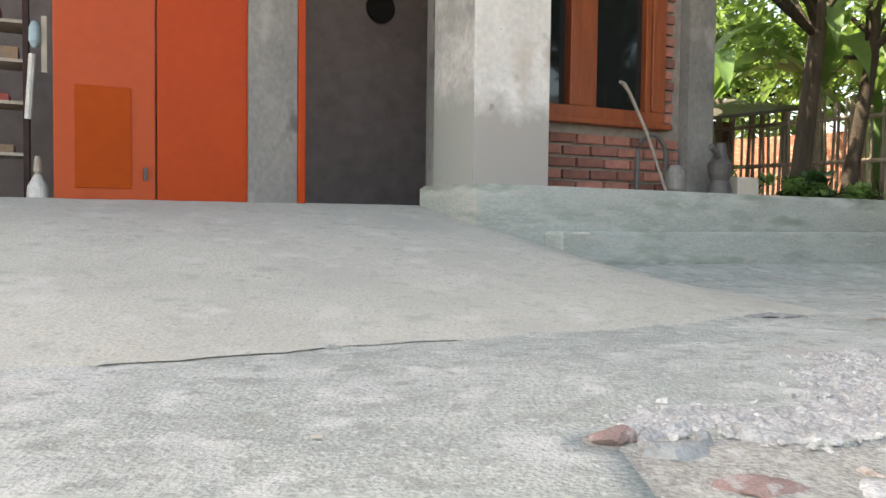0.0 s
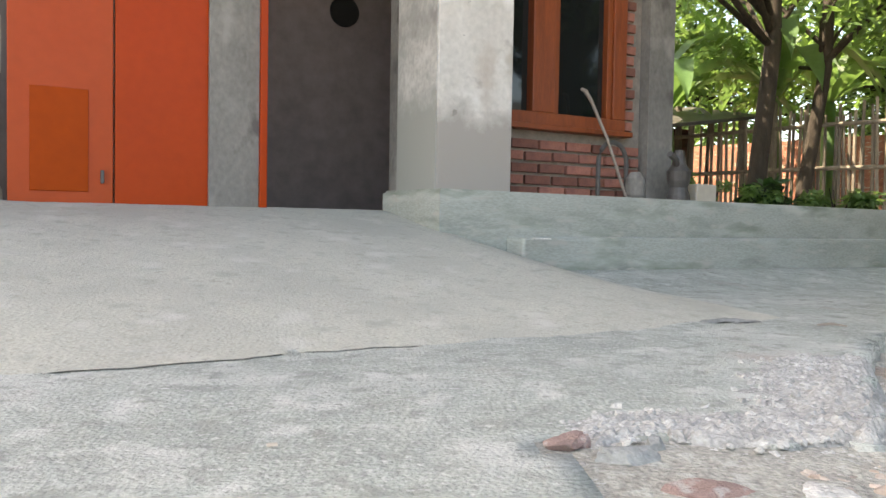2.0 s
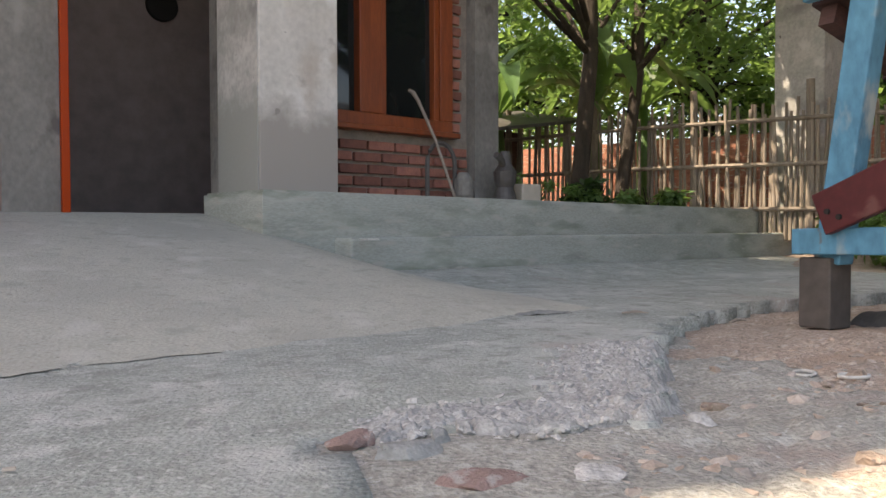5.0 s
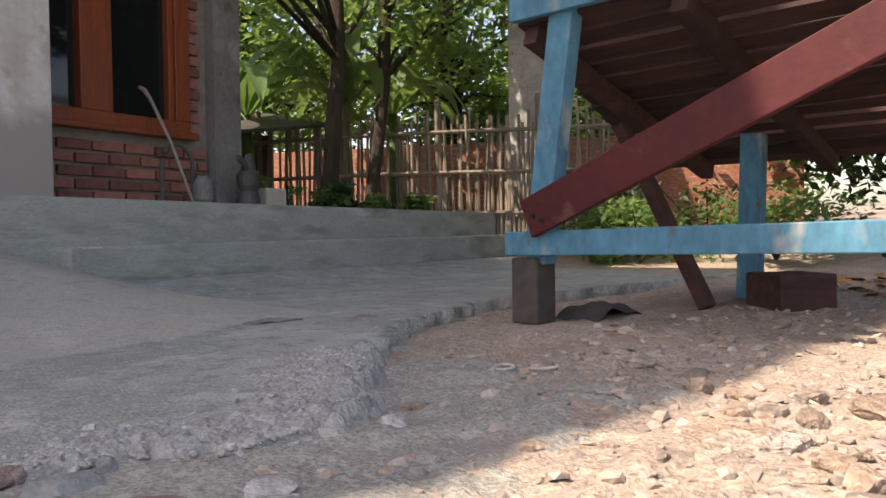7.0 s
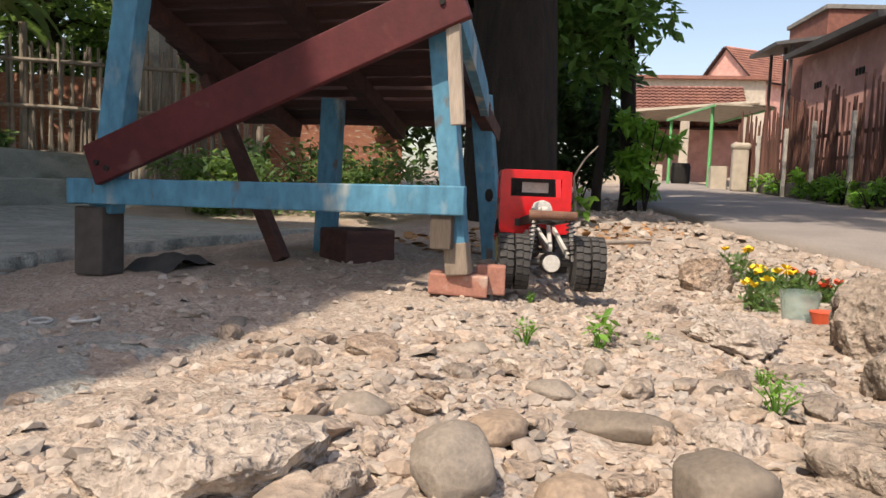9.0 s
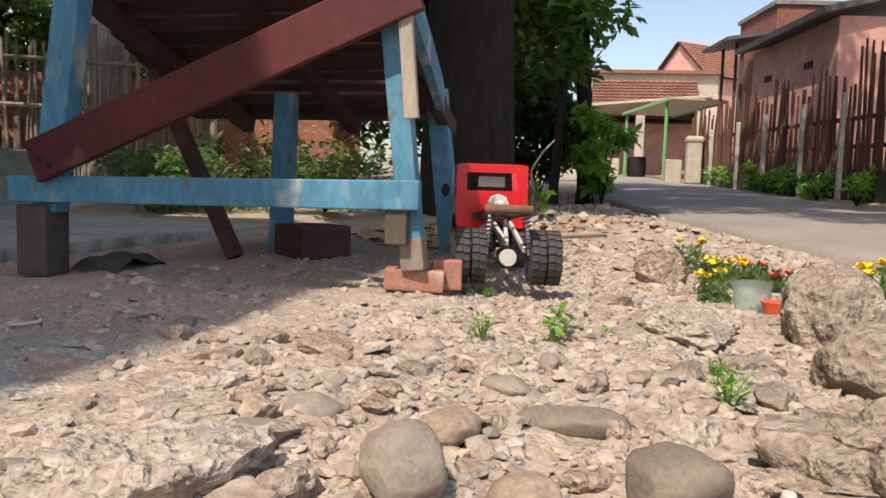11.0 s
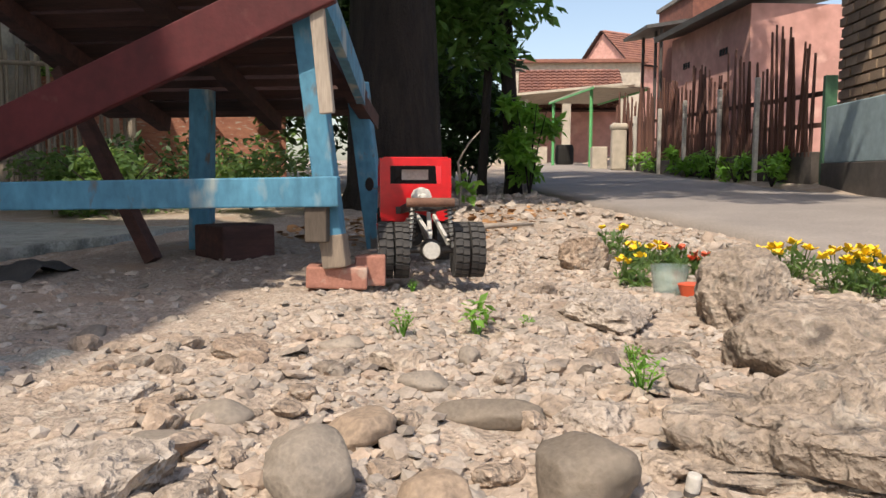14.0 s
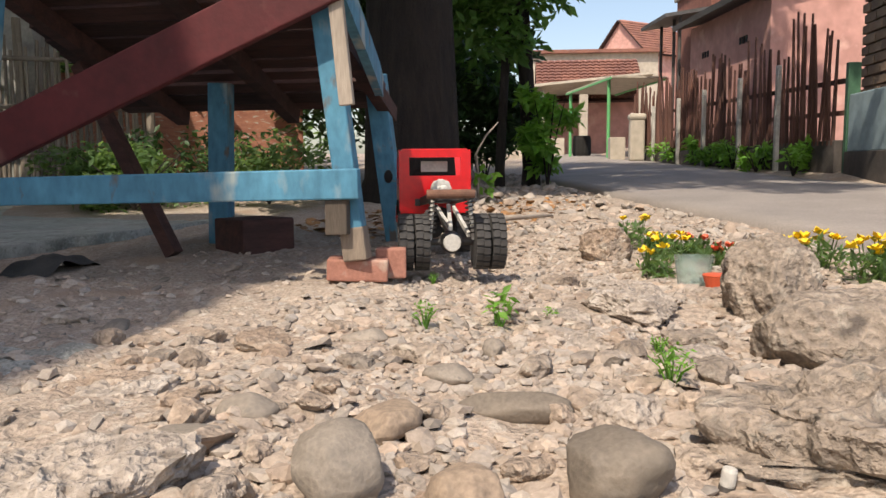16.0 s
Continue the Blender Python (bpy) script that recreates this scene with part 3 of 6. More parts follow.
def window():
    w = thing("window_1", HOUSE, "orange wooden casement window with dark panes", "window", kind="structure")
    for u0, u1, z0, z1 in ((0.44, 1.50, 0.86, 0.945), (0.50, 0.60, 0.945, 2.15), (0.785, 0.945, 0.945, 2.15), (1.395, 1.50, 0.945, 2.15)):
        part("window_frame", boxed(u0, u1, 0.285, 0.40, z0, z1, bevel=0.006), M_FRAME, w)
    part("casement", boxed(0.945, 0.985, 0.30, 0.35, 0.945, 2.15, bevel=0.004), M_FRAME, w)
    part("casement", boxed(1.355, 1.395, 0.30, 0.35, 0.945, 2.15, bevel=0.004), M_FRAME, w)
    part("pane", boxed(0.60, 0.785, 0.345, 0.352, 0.945, 2.15), M_DARKGLASS, w)
    part("pane", boxed(0.985, 1.355, 0.345, 0.352, 0.945, 2.15), M_DARKGLASS, w)
    part("window_sill", boxed(0.44, 1.54, 0.255, 0.34, 0.84, 0.872, bevel=0.006), M_FRAME, w)


window()


# ---------------------------------------------------------------- raised wooden stall
STALL = Matrix.Translation((1.72, 2.30, 0)) @ Matrix(((0.2407, 0.9706, 0), (-0.9706, 0.2407, 0), (0, 0, 1))).to_4x4()


def stall():
    """Along the stall: x from its far leg to its near leg; y away from the yard."""
    st = thing("wooden_stall", STALL, "raised wooden stall with peeling blue legs and red brace", "stall")
    legs = (((0.125, 0, 0.17), (0.24, 0, 0.98)), ((1.232, 0, 0.062), (1.122, 0, 0.98)), ((1.045, 1.23, -0.02), (0.985, 1.14, 0.66)), ((0.40, 0.95, 0.0), (0.42, 0.95, 0.62)))
    for p, q in legs:
        bm = bmesh.new()
        slim = p[0] > 1.2
        beam(bm, p, q, 0.058 if slim else 0.082, 0.050 if slim else 0.065, 0.005, up=(0, 1, 0))
        part("leg", bm, M_BLUE, st)
    part("rail", beam(bmesh.new(), (0.035, -0.05, 0.230), (1.255, -0.05, 0.252), 0.03, 0.075, 0.004), M_BLUE, st, "horizontal peeling blue rail")
    part("brace", beam(bmesh.new(), (0.145, -0.085, 0.305), (1.24, -0.085, 0.755), 0.028, 0.12, 0.004), M_MAROON, st, "dark red diagonal plank with bolts")
    part("fascia", boxed(0.06, 1.20, -0.06, -0.03, 0.92, 1.06, bevel=0.004), M_BLUE, st)
    part("foot", boxed(0.05, 0.15, -0.05, 0.05, -0.02, 0.185, bevel=0.006), M_DARKBASE, st, "dark timber stump under the leg")
    for x, z in ((0.175, 0.315), (0.21, 0.30), (1.19, 0.735)):
        part("bolt", lathe(bmesh.new(), [(0.008, -0.106), (0.008, -0.098)], 10, "Y", Matrix.Translation((x, 0, z))), M_BLACK, st)
    n = 13
    for k in range(n):
        y = k * 0.10
        z = 0.93 - 0.30 * y
        m = Matrix.Translation((0, y, z)) @ pose(0, 0, 0, -17 + random.uniform(-2, 2))
        part("plank", boxed(0.05 - 0.19 * y, 1.16 - 0.12 * y, 0.0, random.choice((0.094, 0.088, 0.076)), -0.010, 0.010, m), M_DARKWOOD, st)
    for x in (0.1, 0.60, 1.02):
        part("joist", beam(bmesh.new(), (x, 0.0, 0.885), (x, 1.25, 0.51), 0.05, 0.06), M_DARKWOOD, st)
    part("strut", beam(bmesh.new(), (0.42, 0.55, 0.0), (0.05, 0.62, 0.66), 0.045, 0.045), M_DARKWOOD, st)
    part("batten", beam(bmesh.new(), (1.235, -0.075, 0.44), (1.185, -0.075, 0.98), 0.035, 0.02, 0.002, up=(0, 1, 0)), M_BAREWOOD, st, "pale bare wood batten")
    knee = bmesh.new()
    line = [(1.17, 0.04, 0.80), (1.14, 0.40, 0.68), (1.09, 0.75, 0.61), (1.01, 1.12, 0.60)]
    for p, q in zip(line, line[1:]):
        beam(knee, p, q, 0.03, 0.085)
    part("side_brace", knee, M_BLUE, st, "curved blue knee brace")
    part("packing", boxed(1.165, 1.222, -0.055, 0.012, 0.125, 0.215, bevel=0.004), M_OLDTIMBER, st, "weathered timber packing under the rail")
    part("leg_end", beam(bmesh.new(), (1.2325, 0, 0.058), (1.2225, 0, 0.142), 0.062, 0.054, 0.004, up=(0, 1, 0)), M_WORNWOOD, st, "bare worn wood at the foot of the leg")


stall()


# ---------------------------------------------------------------- stones
def rock_mesh(name, rx, ry, rz, material, rough=0.12, detail=3, seed=0, flat=0.0, crag=0.0, tiers=0):
    """A stone: a ball pushed about by noise, with broken faces, a cragged skin and, where it has them, layered tiers."""
    bm = bmesh.new()
    bmesh.ops.create_icosphere(bm, subdivisions=detail, radius=1)
    rnd = random.Random(seed)
    off = Vector((rnd.uniform(-50, 50), rnd.uniform(-50, 50), rnd.uniform(-50, 50)))
    cuts = [(Vector((rnd.gauss(0, 1), rnd.gauss(0, 1), rnd.gauss(0, 1))).normalized(), rnd.uniform(0.62, 0.85)) for _ in range(int(rough * 60))]
    for v in bm.verts:
        p = v.co.copy()
        q = p * (1 + rough * 1.6 * noise.noise(p * 0.9 + off) + rough * 0.7 * noise.noise(p * 2.7 + off) + rough * 0.35 * noise.noise(p * 7 + off))
        for n, d in cuts:
            over = q.dot(n) - d
            if over > 0:
                q -= n * over * (0.97 if rough > 0.14 else 0.85)
        if tiers:
            h = q.z + 0.22 * noise.noise(Vector((q.x, q.y, 0)) * 1.6 + off)
            step = h * tiers
            low = math.floor(step)
            q.z = q.z * 0.35 + 0.65 * (low + smooth01(0.55, 0.85, step - low)) / tiers
            q.x *= 1 + 0.10 * noise.noise(Vector((0, 0, step * 2.3)) + off)
            q.y *= 1 + 0.10 * noise.noise(Vector((5, 0, step * 2.3)) + off)
        if flat and q.z > flat:
            q.z = flat + (q.z - flat) * 0.25
        c = Vector((q.x * rx, q.y * ry, q.z * rz))
        if crag:
            push = crag * (noise.noise(c * 28 + off) + 0.7 * abs(noise.noise(c * 60 + off)) + 0.45 * noise.noise(c * 130 + off))
            c += p * push
        v.co = c
    me = mesh_from(bm, name, material, smooth=True)
    if rough > 0.14:
        me.set_sharp_from_angle(angle=math.radians(24))
    return me


def lay(name, me, x, y, sink, rz, label, category="stone", group="", dz=0.0):
    ob = new(name, me)
    ob.matrix_world = pose(x, y, ground_z(x, y) + sink + dz, 0, 0, rz)
    return tagged(ob, label, category, group)


# place, half length, half width, half height, turn
RIVER = [(0.92, 0.495, 0.056, 0.050, 0.044, 20), (0.955, 0.375, 0.042, 0.036, 0.034, 70), (1.05, 0.26, 0.062, 0.048, 0.042, -50), (0.945, 0.70, 0.042, 0.027, 0.026, -40), (1.10, 0.535, 0.052, 0.046, 0.026, 15), (1.225, 0.425, 0.074, 0.026, 0.027, -78), (1.30, 0.54, 0.040, 0.028, 0.018, -60), (1.47, 0.54, 0.027, 0.022, 0.02, 30), (1.48, 0.78, 0.040, 0.026, 0.018, -50)]
for k, (x, y, r, w, h, turn) in enumerate(RIVER):
    lay("river_stone", rock_mesh("river_stone", r, w, h, M_STONE_DARK if k in (2, 5) else M_STONE_TAN if k in (1, 4) else M_STONE, 0.125, 4, 40 + k), x, y, h * 0.42, turn, "smooth rounded grey brown river stone", group="river stones")
ROUGH = [(0.86, 0.58, 0.040, 0.030), (1.34, 1.235, 0.036, 0.030), (1.12, 0.97, 0.066, 0.014), (1.00, 0.74, 0.030, 0.024), (1.37, 0.91, 0.070, 0.020), (1.63, 0.38, 0.062, 0.022), (2.92, 0.66, 0.12, 0.11), (0.89, 0.42, 0.028, 0.018), (1.23, 0.36, 0.026, 0.024), (1.75, 0.48, 0.06, 0.022), (1.68, 0.25, 0.060, 0.024), (1.06, 0.35, 0.034, 0.018), (1.02, 0.46, 0.027, 0.014), (1.11, 0.645, 0.026, 0.012), (1.46, 1.49, 0.042, 0.022), (1.38, 0.44, 0.038, 0.018), (1.17, 0.66, 0.030, 0.014), (1.13, 0.19, 0.040, 0.020), (2.35, 0.66, 0.07, 0.03), (1.39, 0.63, 0.045, 0.020), (1.24, 0.95, 0.026, 0.020), (1.53, 0.33, 0.050, 0.022), (1.30, 0.20, 0.040, 0.020), (1.80, 0.62, 0.045, 0.020), (1.47, 0.20, 0.045, 0.022), (1.16, 0.50, 0.026, 0.014), (1.06, 0.81, 0.030, 0.014), (0.97, 0.62, 0.024, 0.014), (1.32, 0.70, 0.034, 0.016), (1.60, 0.90, 0.040, 0.016), (2.02, 0.62, 0.050, 0.020), (2.10, 0.42, 0.050, 0.022), (1.40, 1.05, 0.030, 0.014)]
for k, (x, y, r, h) in enumerate(ROUGH):
    lay("rough_stone", rock_mesh("rough_stone", r, r * 0.72, h, M_ROCK, 0.2, 5 if r > 0.09 else 4, 80 + k, 0.7, min(0.010, r * 0.10)), x, y, h * 0.3, k * 61, "pale brown broken stone with rough faces", group="broken stones")
FLAGS = [(1.96, 0.40, 0.165, 0.105, 0.050, 25), (1.62, 0.39, 0.080, 0.050, 0.028, -55), (1.26, 0.285, 0.060, 0.036, 0.030, -66), (1.77, 0.50, 0.075, 0.050, 0.026, 10), (1.55, 0.23, 0.070, 0.042, 0.026, -40), (2.25, 0.52, 0.10, 0.07, 0.030, 60), (1.10, 0.95, 0.080, 0.055, 0.016, -50), (0.795, 0.715, 0.130, 0.090, 0.060, -65)]
for k, (x, y, r, w, h, turn) in enumerate(FLAGS):
    lay("flat_stone", rock_mesh("flat_stone", r, w, h, M_PALEROCK, 0.22, 5, 160 + k, 0.6, min(0.012, r * 0.10)), x, y, h * 0.12, turn, "pale flat weathered slab of stone in dirt", group="flat stones")
BOULDERS = [(2.045, 0.14, 0.125, 0.110, 0.112), (1.70, 0.0, 0.20, 0.155, 0.078), (1.27, -0.025, 0.24, 0.17, 0.066)]
for k, (x, y, rx, ry, rz) in enumerate(BOULDERS):
    lay("boulder", rock_mesh("boulder", rx, ry, rz * 1.3, M_BOULDER, (0.14, 0.10, 0.19)[k], 6, 130 + k, 0.0, (0.009, 0.006, 0.012)[k], 2 if k == 2 else 0), x, y, rz * 0.28, (10, -60, -68)[k], ("round brown boulder beside the flowers", "broad smooth brown boulder lying on the ground", "big layered weathered boulder with a broken front")[k], "boulder", "boulders")

rnd = random.Random(5)
kinds = [rock_mesh("stone", 0.024, 0.024 * rnd.uniform(0.55, 0.9), 0.024 * rnd.uniform(0.25, 0.5), M_ROCK if k % 4 else M_STONE, 0.24 if k % 4 else 0.07, 3, 200 + k, 0.55 if k % 2 else 0.0, 0.0022 if k % 4 else 0.0) for k in range(16)]


def free_ground(x, y):
    if edge_y(x, y) > -0.03 or y < road_left(x) + 0.05 and x > 1.5:
        return False
    return all(math.hypot(x - a, y - b) > r * 0.9 for a, b, r, *_ in RIVER + ROUGH + FLAGS + BOULDERS)


count = 0
while count < 290:
    x, y = rnd.uniform(0.55, 3.3), rnd.uniform(-0.35, 1.75)
    if not free_ground(x, y) or rnd.random() > (1.0 if y < 0.85 else 0.22):
        continue
    s = rnd.choice((0.013, 0.016, 0.02, 0.024, 0.03, 0.038, 0.046)) * rnd.uniform(0.8, 1.25)
    if 2.1 < x < 3.05 and 0.7 < y < 1.5:
        s = min(s, 0.012)
    ob = new("stone", rnd.choice(kinds))
    ob.matrix_world = pose(x, y, ground_z(x, y) + s * 0.08, rnd.uniform(-14, 14), rnd.uniform(-14, 14), rnd.uniform(0, 360)) @ Matrix.Scale(s / 0.024, 4)
    tagged(ob, "small weathered brown stone on the dirt", "stone", "loose stones")
    count += 1


def chips(name, n, place, material, label, smin, smax, seed, squash=0.6, category="gravel"):
    """Many small broken bits in one mesh."""
    rnd = random.Random(seed)
    verts, faces = [], []
    base = [(0, 0, 1), (0.89, 0, 0.45), (0.28, 0.85, 0.45), (-0.72, 0.53, 0.45), (-0.72, -0.53, 0.45), (0.28, -0.85, 0.45), (0.72, 0.53, -0.45), (-0.28, 0.85, -0.45), (-0.89, 0, -0.45), (-0.28, -0.85, -0.45), (0.72, -0.53, -0.45)]
    tris = [(0, 1, 2), (0, 2, 3), (0, 3, 4), (0, 4, 5), (0, 5, 1), (1, 6, 2), (2, 6, 7), (2, 7, 3), (3, 7, 8), (3, 8, 4), (4, 8, 9), (4, 9, 5), (5, 9, 10), (5, 10, 1), (1, 10, 6)]
    done = 0
    while done < n:
        got = place(rnd)
        if not got:
            continue
        x, y, z = got
        s = smin + (smax - smin) * rnd.random() ** 2.6
        e = Euler((rnd.uniform(-0.5, 0.5), rnd.uniform(-0.5, 0.5), rnd.uniform(0, 6.3))).to_matrix()
        sx, sy, sz = s * rnd.uniform(0.7, 1.3), s * rnd.uniform(0.6, 1.1), s * squash * rnd.uniform(0.6, 1.2)
        k = len(verts)
        for b in base:
            j = rnd.uniform(0.75, 1.2)
            v = e @ Vector((b[0] * sx * j, b[1] * sy * j, b[2] * sz * j))
            verts.append((x + v.x, y + v.y, z + v.z + sz * 0.15))
        faces += [tuple(k + i for i in f) for f in tris]
        done += 1
    me = bpy.data.meshes.new(name)
    me.from_pydata(verts, [], faces)
    me.materials.append(material)
    return tagged(new(name, me), label, category, kind="stuff")


def on_dirt(rnd):
    x = 0.5 + 3.4 * rnd.random() ** 1.5
    y = rnd.uniform(-0.4, 2.0)
    return (x, y, ground_z(x, y)) if free_ground(x, y) and rnd.random() < 0.10 + 0.90 * smooth01(1.12, 0.55, y - 0.10 * (x - 1.2) + 0.25 * bumps(x, y, 3)) else None


chips("stone_rubble", 3600, on_dirt, M_GRAVEL, "broken tan and grey stones packed in dirt", 0.009, 0.028, 10, 0.42, "rubble")
chips("gravel", 17000, on_dirt, M_GRAVEL, "loose brown gravel and stone chips on dirt", 0.0025, 0.017, 11)


def along_edge(rnd, lo=-0.06, hi=0.20):
    x, y = rnd.uniform(0.15, 1.05), rnd.uniform(1.05, 1.95)
    e = edge_y(x, y) + rnd.gauss(0, 0.02)
    if x < 0.25 or x < 0.30 and y < 1.27:
        return None
    return (x, y, 0.0 if e > 0 else ground_z(x, y)) if lo < e < hi * min(1, 0.35 + x) and rnd.random() < 1 - max(e, 0) / hi else None


chips("rubble", 2600, along_edge, M_RUBBLE, "crumbled pale concrete along the broken edge", 0.002, 0.011, 12, 0.6, "rubble")


def crumbled_edge():
    """The crumbling rim of the yard: a rough broken crust that fades into the slab."""
    def band(x, y):
        return edge_y(x, y) + 0.03 * bumps(x, y, 13) + 0.012 * bumps(x, y, 37)

    def width(x):
        return 0.26 * min(1, 0.50 + x)

    def z(x, y):
        e = band(x, y)
        fade = smooth01(width(x), width(x) * 0.15, e) * smooth01(-0.06, -0.01, e) * smooth01(1.10, 1.24, y) * smooth01(0.20, 0.32, x)
        lumps = abs(bumps(x, y, 22)) * 0.018 + abs(bumps(x, y, 60)) * 0.009 + abs(bumps(x, y, 160)) * 0.006
        return (0.002 if e > 0 else 0.002 + e * 0.7) - 0.008 * (1 - fade) + fade * (lumps - 0.003 + 0.004 * bumps(x, y, 9))

    xs, ys = axis_steps((0.14, 1.06, 150)), axis_steps((1.02, 1.96, 150))
    return sheet(xs, ys, z, lambda x, y: -0.06 < band(x, y) < width(x))


def dust_patch():
    """Grey concrete dust and crumbs lying over the dirt beside the broken edge."""
    def z(x, y):
        far = max(0.0, (x - 0.95) / 0.5, (1.0 + 0.50 * (x - 0.4) - y) / 0.3)
        top = ground_z(x, y) + 0.006 + 0.003 * bumps(x, y, 30)
        return top - 0.022 * smooth01(0.3, 0.9, far + 0.5 * bumps(x, y, 6) + 0.2 * bumps(x, y, 19))

    return sheet(axis_steps((0.10, 1.9, 140)), axis_steps((0.6, 2.6, 140)), z, lambda x, y: -0.9 < edge_y(x, y) < 0.02)


dust = part("dust", dust_patch(), M_DUST, smooth=True)
tagged(dust, "grey concrete dust over dirt beside the yard", "ground", kind="structure")
M_PATCH = mat("dark_cement_lump", (0.29, 0.295, 0.28), (0.19, 0.195, 0.185), scale=20, rough=0.95, bump=0.8)
crust = part("broken_crust", crumbled_edge(), M_RUBBLE, slab, "rough crumbled concrete crust")
part("patch", sheet(axis_steps((-0.13, 0.13, 30)), axis_steps((-0.04, 0.04, 12)), lambda x, y: 0.009 + 0.005 * bumps(x, y, 40) - 1.3 * (x * x * 0.45 + y * y * 4), lambda x, y: (x / 0.13) ** 2 + (y / 0.04) ** 2 + 0.5 * bumps(x, y, 25) < 0.8), M_PATCH, slab, "rough darker patch in the concrete").matrix_basis = pose(1.00, 2.57, 0.004, 0, 0, 10)
far_verge = lambda rnd: (lambda x: (x, road_left(x) + rnd.uniform(0.05, 1.6), far_rise(x) - 0.01))(rnd.uniform(3.2, 8.5))
chips("verge_stones", 1400, far_verge, M_GRAVEL, "pale stones and rubble along the road verge", 0.008, 0.05, 13, 0.6)
M_CHUNK = mat("grey_chunk", (0.30, 0.31, 0.295), (0.20, 0.205, 0.195), scale=18, rough=0.95, bump=0.6)
CHUNKS = [(0.290, 1.235, 0.044, 0.020, 1), (0.240, 1.300, 0.042, 0.018, 0), (0.352, 1.288, 0.022, 0.020, 1), (0.39, 1.32, 0.018, 0.016, 1), (0.445, 1.40, 0.020, 0.017, 1), (0.36, 1.125, 0.056, 0.010, 0), (0.49, 1.12, 0.045, 0.010, 1), (0.545, 1.52, 0.022, 0.015, 1), (0.50, 1.44, 0.022, 0.016, 1), (0.58, 1.42, 0.018, 0.014, 1), (0.66, 1.50, 0.020, 0.013, 1), (0.30, 1.33, 0.016, 0.012, 1), (0.75, 1.32, 0.028, 0.014, 1)]
for k, (x, y, r, h, grey) in enumerate(CHUNKS):
    material = M_OLDBRICK if not grey else M_CHUNK if k in (0, 2) else M_RUBBLE
    lay("concrete_chunk" if grey else "brick_fragment", rock_mesh("chunk", r, r * 0.7, max(h, r * 0.2), material, 0.30, 4, 300 + k, 0.75, 0.003), x, y, -h * 0.25, k * 40, "broken grey concrete chunk at the slab edge" if grey else "broken red brick fragment at the slab edge", "rubble", dz=0.006 if k in (5, 6) else 0.012)


# ---------------------------------------------------------------- plants
def leaf_cloud(name, clumps, per, size, material, parent=None, seed=1, droop=0.3, long=1.8):
    """A crown of single folded leaves in clumps: clumps are (centre, radii)."""
    rnd = random.Random(seed)
    verts, faces = [], []
    for c, r in clumps:
        c = Vector(c)
        for _ in range(per):
            while True:
                p = Vector((rnd.uniform(-1, 1), rnd.uniform(-1, 1), rnd.uniform(-1, 1)))
                if p.length < 1 and rnd.random() < 0.25 + p.length:
                    break
            at = c + Vector((p.x * r[0], p.y * r[1], p.z * r[2]))
            d = Vector((rnd.gauss(0, 1), rnd.gauss(0, 1), rnd.gauss(-droop, 0.6))).normalized()
            side = d.cross(Vector((rnd.gauss(0, 0.5), rnd.gauss(0, 0.5), 1))).normalized()
            up = side.cross(d)
            s = size * rnd.uniform(0.6, 1.3)
            k = len(verts)
            verts += [tuple(at), tuple(at + d * s * long * 0.5 + side * s * 0.42 + up * s * 0.12), tuple(at + d * s * long), tuple(at + d * s * long * 0.5 - side * s * 0.42 + up * s * 0.12)]
            faces += [(k, k + 1, k + 2), (k, k + 2, k + 3)]
    me = bpy.data.meshes.new(name)
    me.from_pydata(verts, [], faces)
    me.materials.append(material)
    ob = new(name, me)
    ob.parent = parent
    return ob


def blobs(rnd, n, centre, spread, rmin, rmax):
    out = []
    for _ in range(n):
        p = [centre[k] + rnd.uniform(-1, 1) * spread[k] for k in range(3)]
        r = rnd.uniform(rmin, rmax)
        out.append((p, (r, r, r * rnd.uniform(0.5, 0.9))))
    return out


def tree(x, y, z, height, r, crown, label, leaf, seed, size=0.07, per=260, lean=(0, 0), bark=M_BARK):
    rnd = random.Random(seed)
    t = thing("tree", pose(x, y, z), label, "tree")
    top = Vector((lean[0], lean[1], height))
    pts = [Vector((0, 0, -0.1)), Vector((0, 0, 0.15)), top * 0.35 + Vector((0.06, 0.03, 0)), top * 0.7 + Vector((-0.05, 0.05, 0)), top]
    part("trunk", tube(bmesh.new(), pts, [r * 1.35, r * 1.05, r * 0.9, r * 0.75, r * 0.35], 14), bark, t, smooth=True)
    for c, rad in crown[::2]:
        c = Vector(c)
        start = top * min(0.9, max(0.35, c.z / height - 0.25))
        mid = (start + c) / 2 + Vector((rnd.uniform(-0.1, 0.1), rnd.uniform(-0.1, 0.1), 0.1))
        part("branch", tube(bmesh.new(), [start, mid, c], [r * 0.38, r * 0.25, r * 0.08], 7), bark, t, smooth=True)
    leaf_cloud("crown", crown, per, size, leaf, t, seed)
    return t


rnd = random.Random(21)
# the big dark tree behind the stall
# last two blob groups: unseen foliage added to shade the trunk and the road
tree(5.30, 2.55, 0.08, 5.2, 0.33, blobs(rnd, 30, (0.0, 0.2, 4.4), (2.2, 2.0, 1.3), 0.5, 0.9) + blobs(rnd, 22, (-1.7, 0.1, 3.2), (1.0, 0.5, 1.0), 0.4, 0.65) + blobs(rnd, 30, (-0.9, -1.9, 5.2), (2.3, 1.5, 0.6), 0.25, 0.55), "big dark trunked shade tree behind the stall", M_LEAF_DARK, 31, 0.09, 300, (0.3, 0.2))
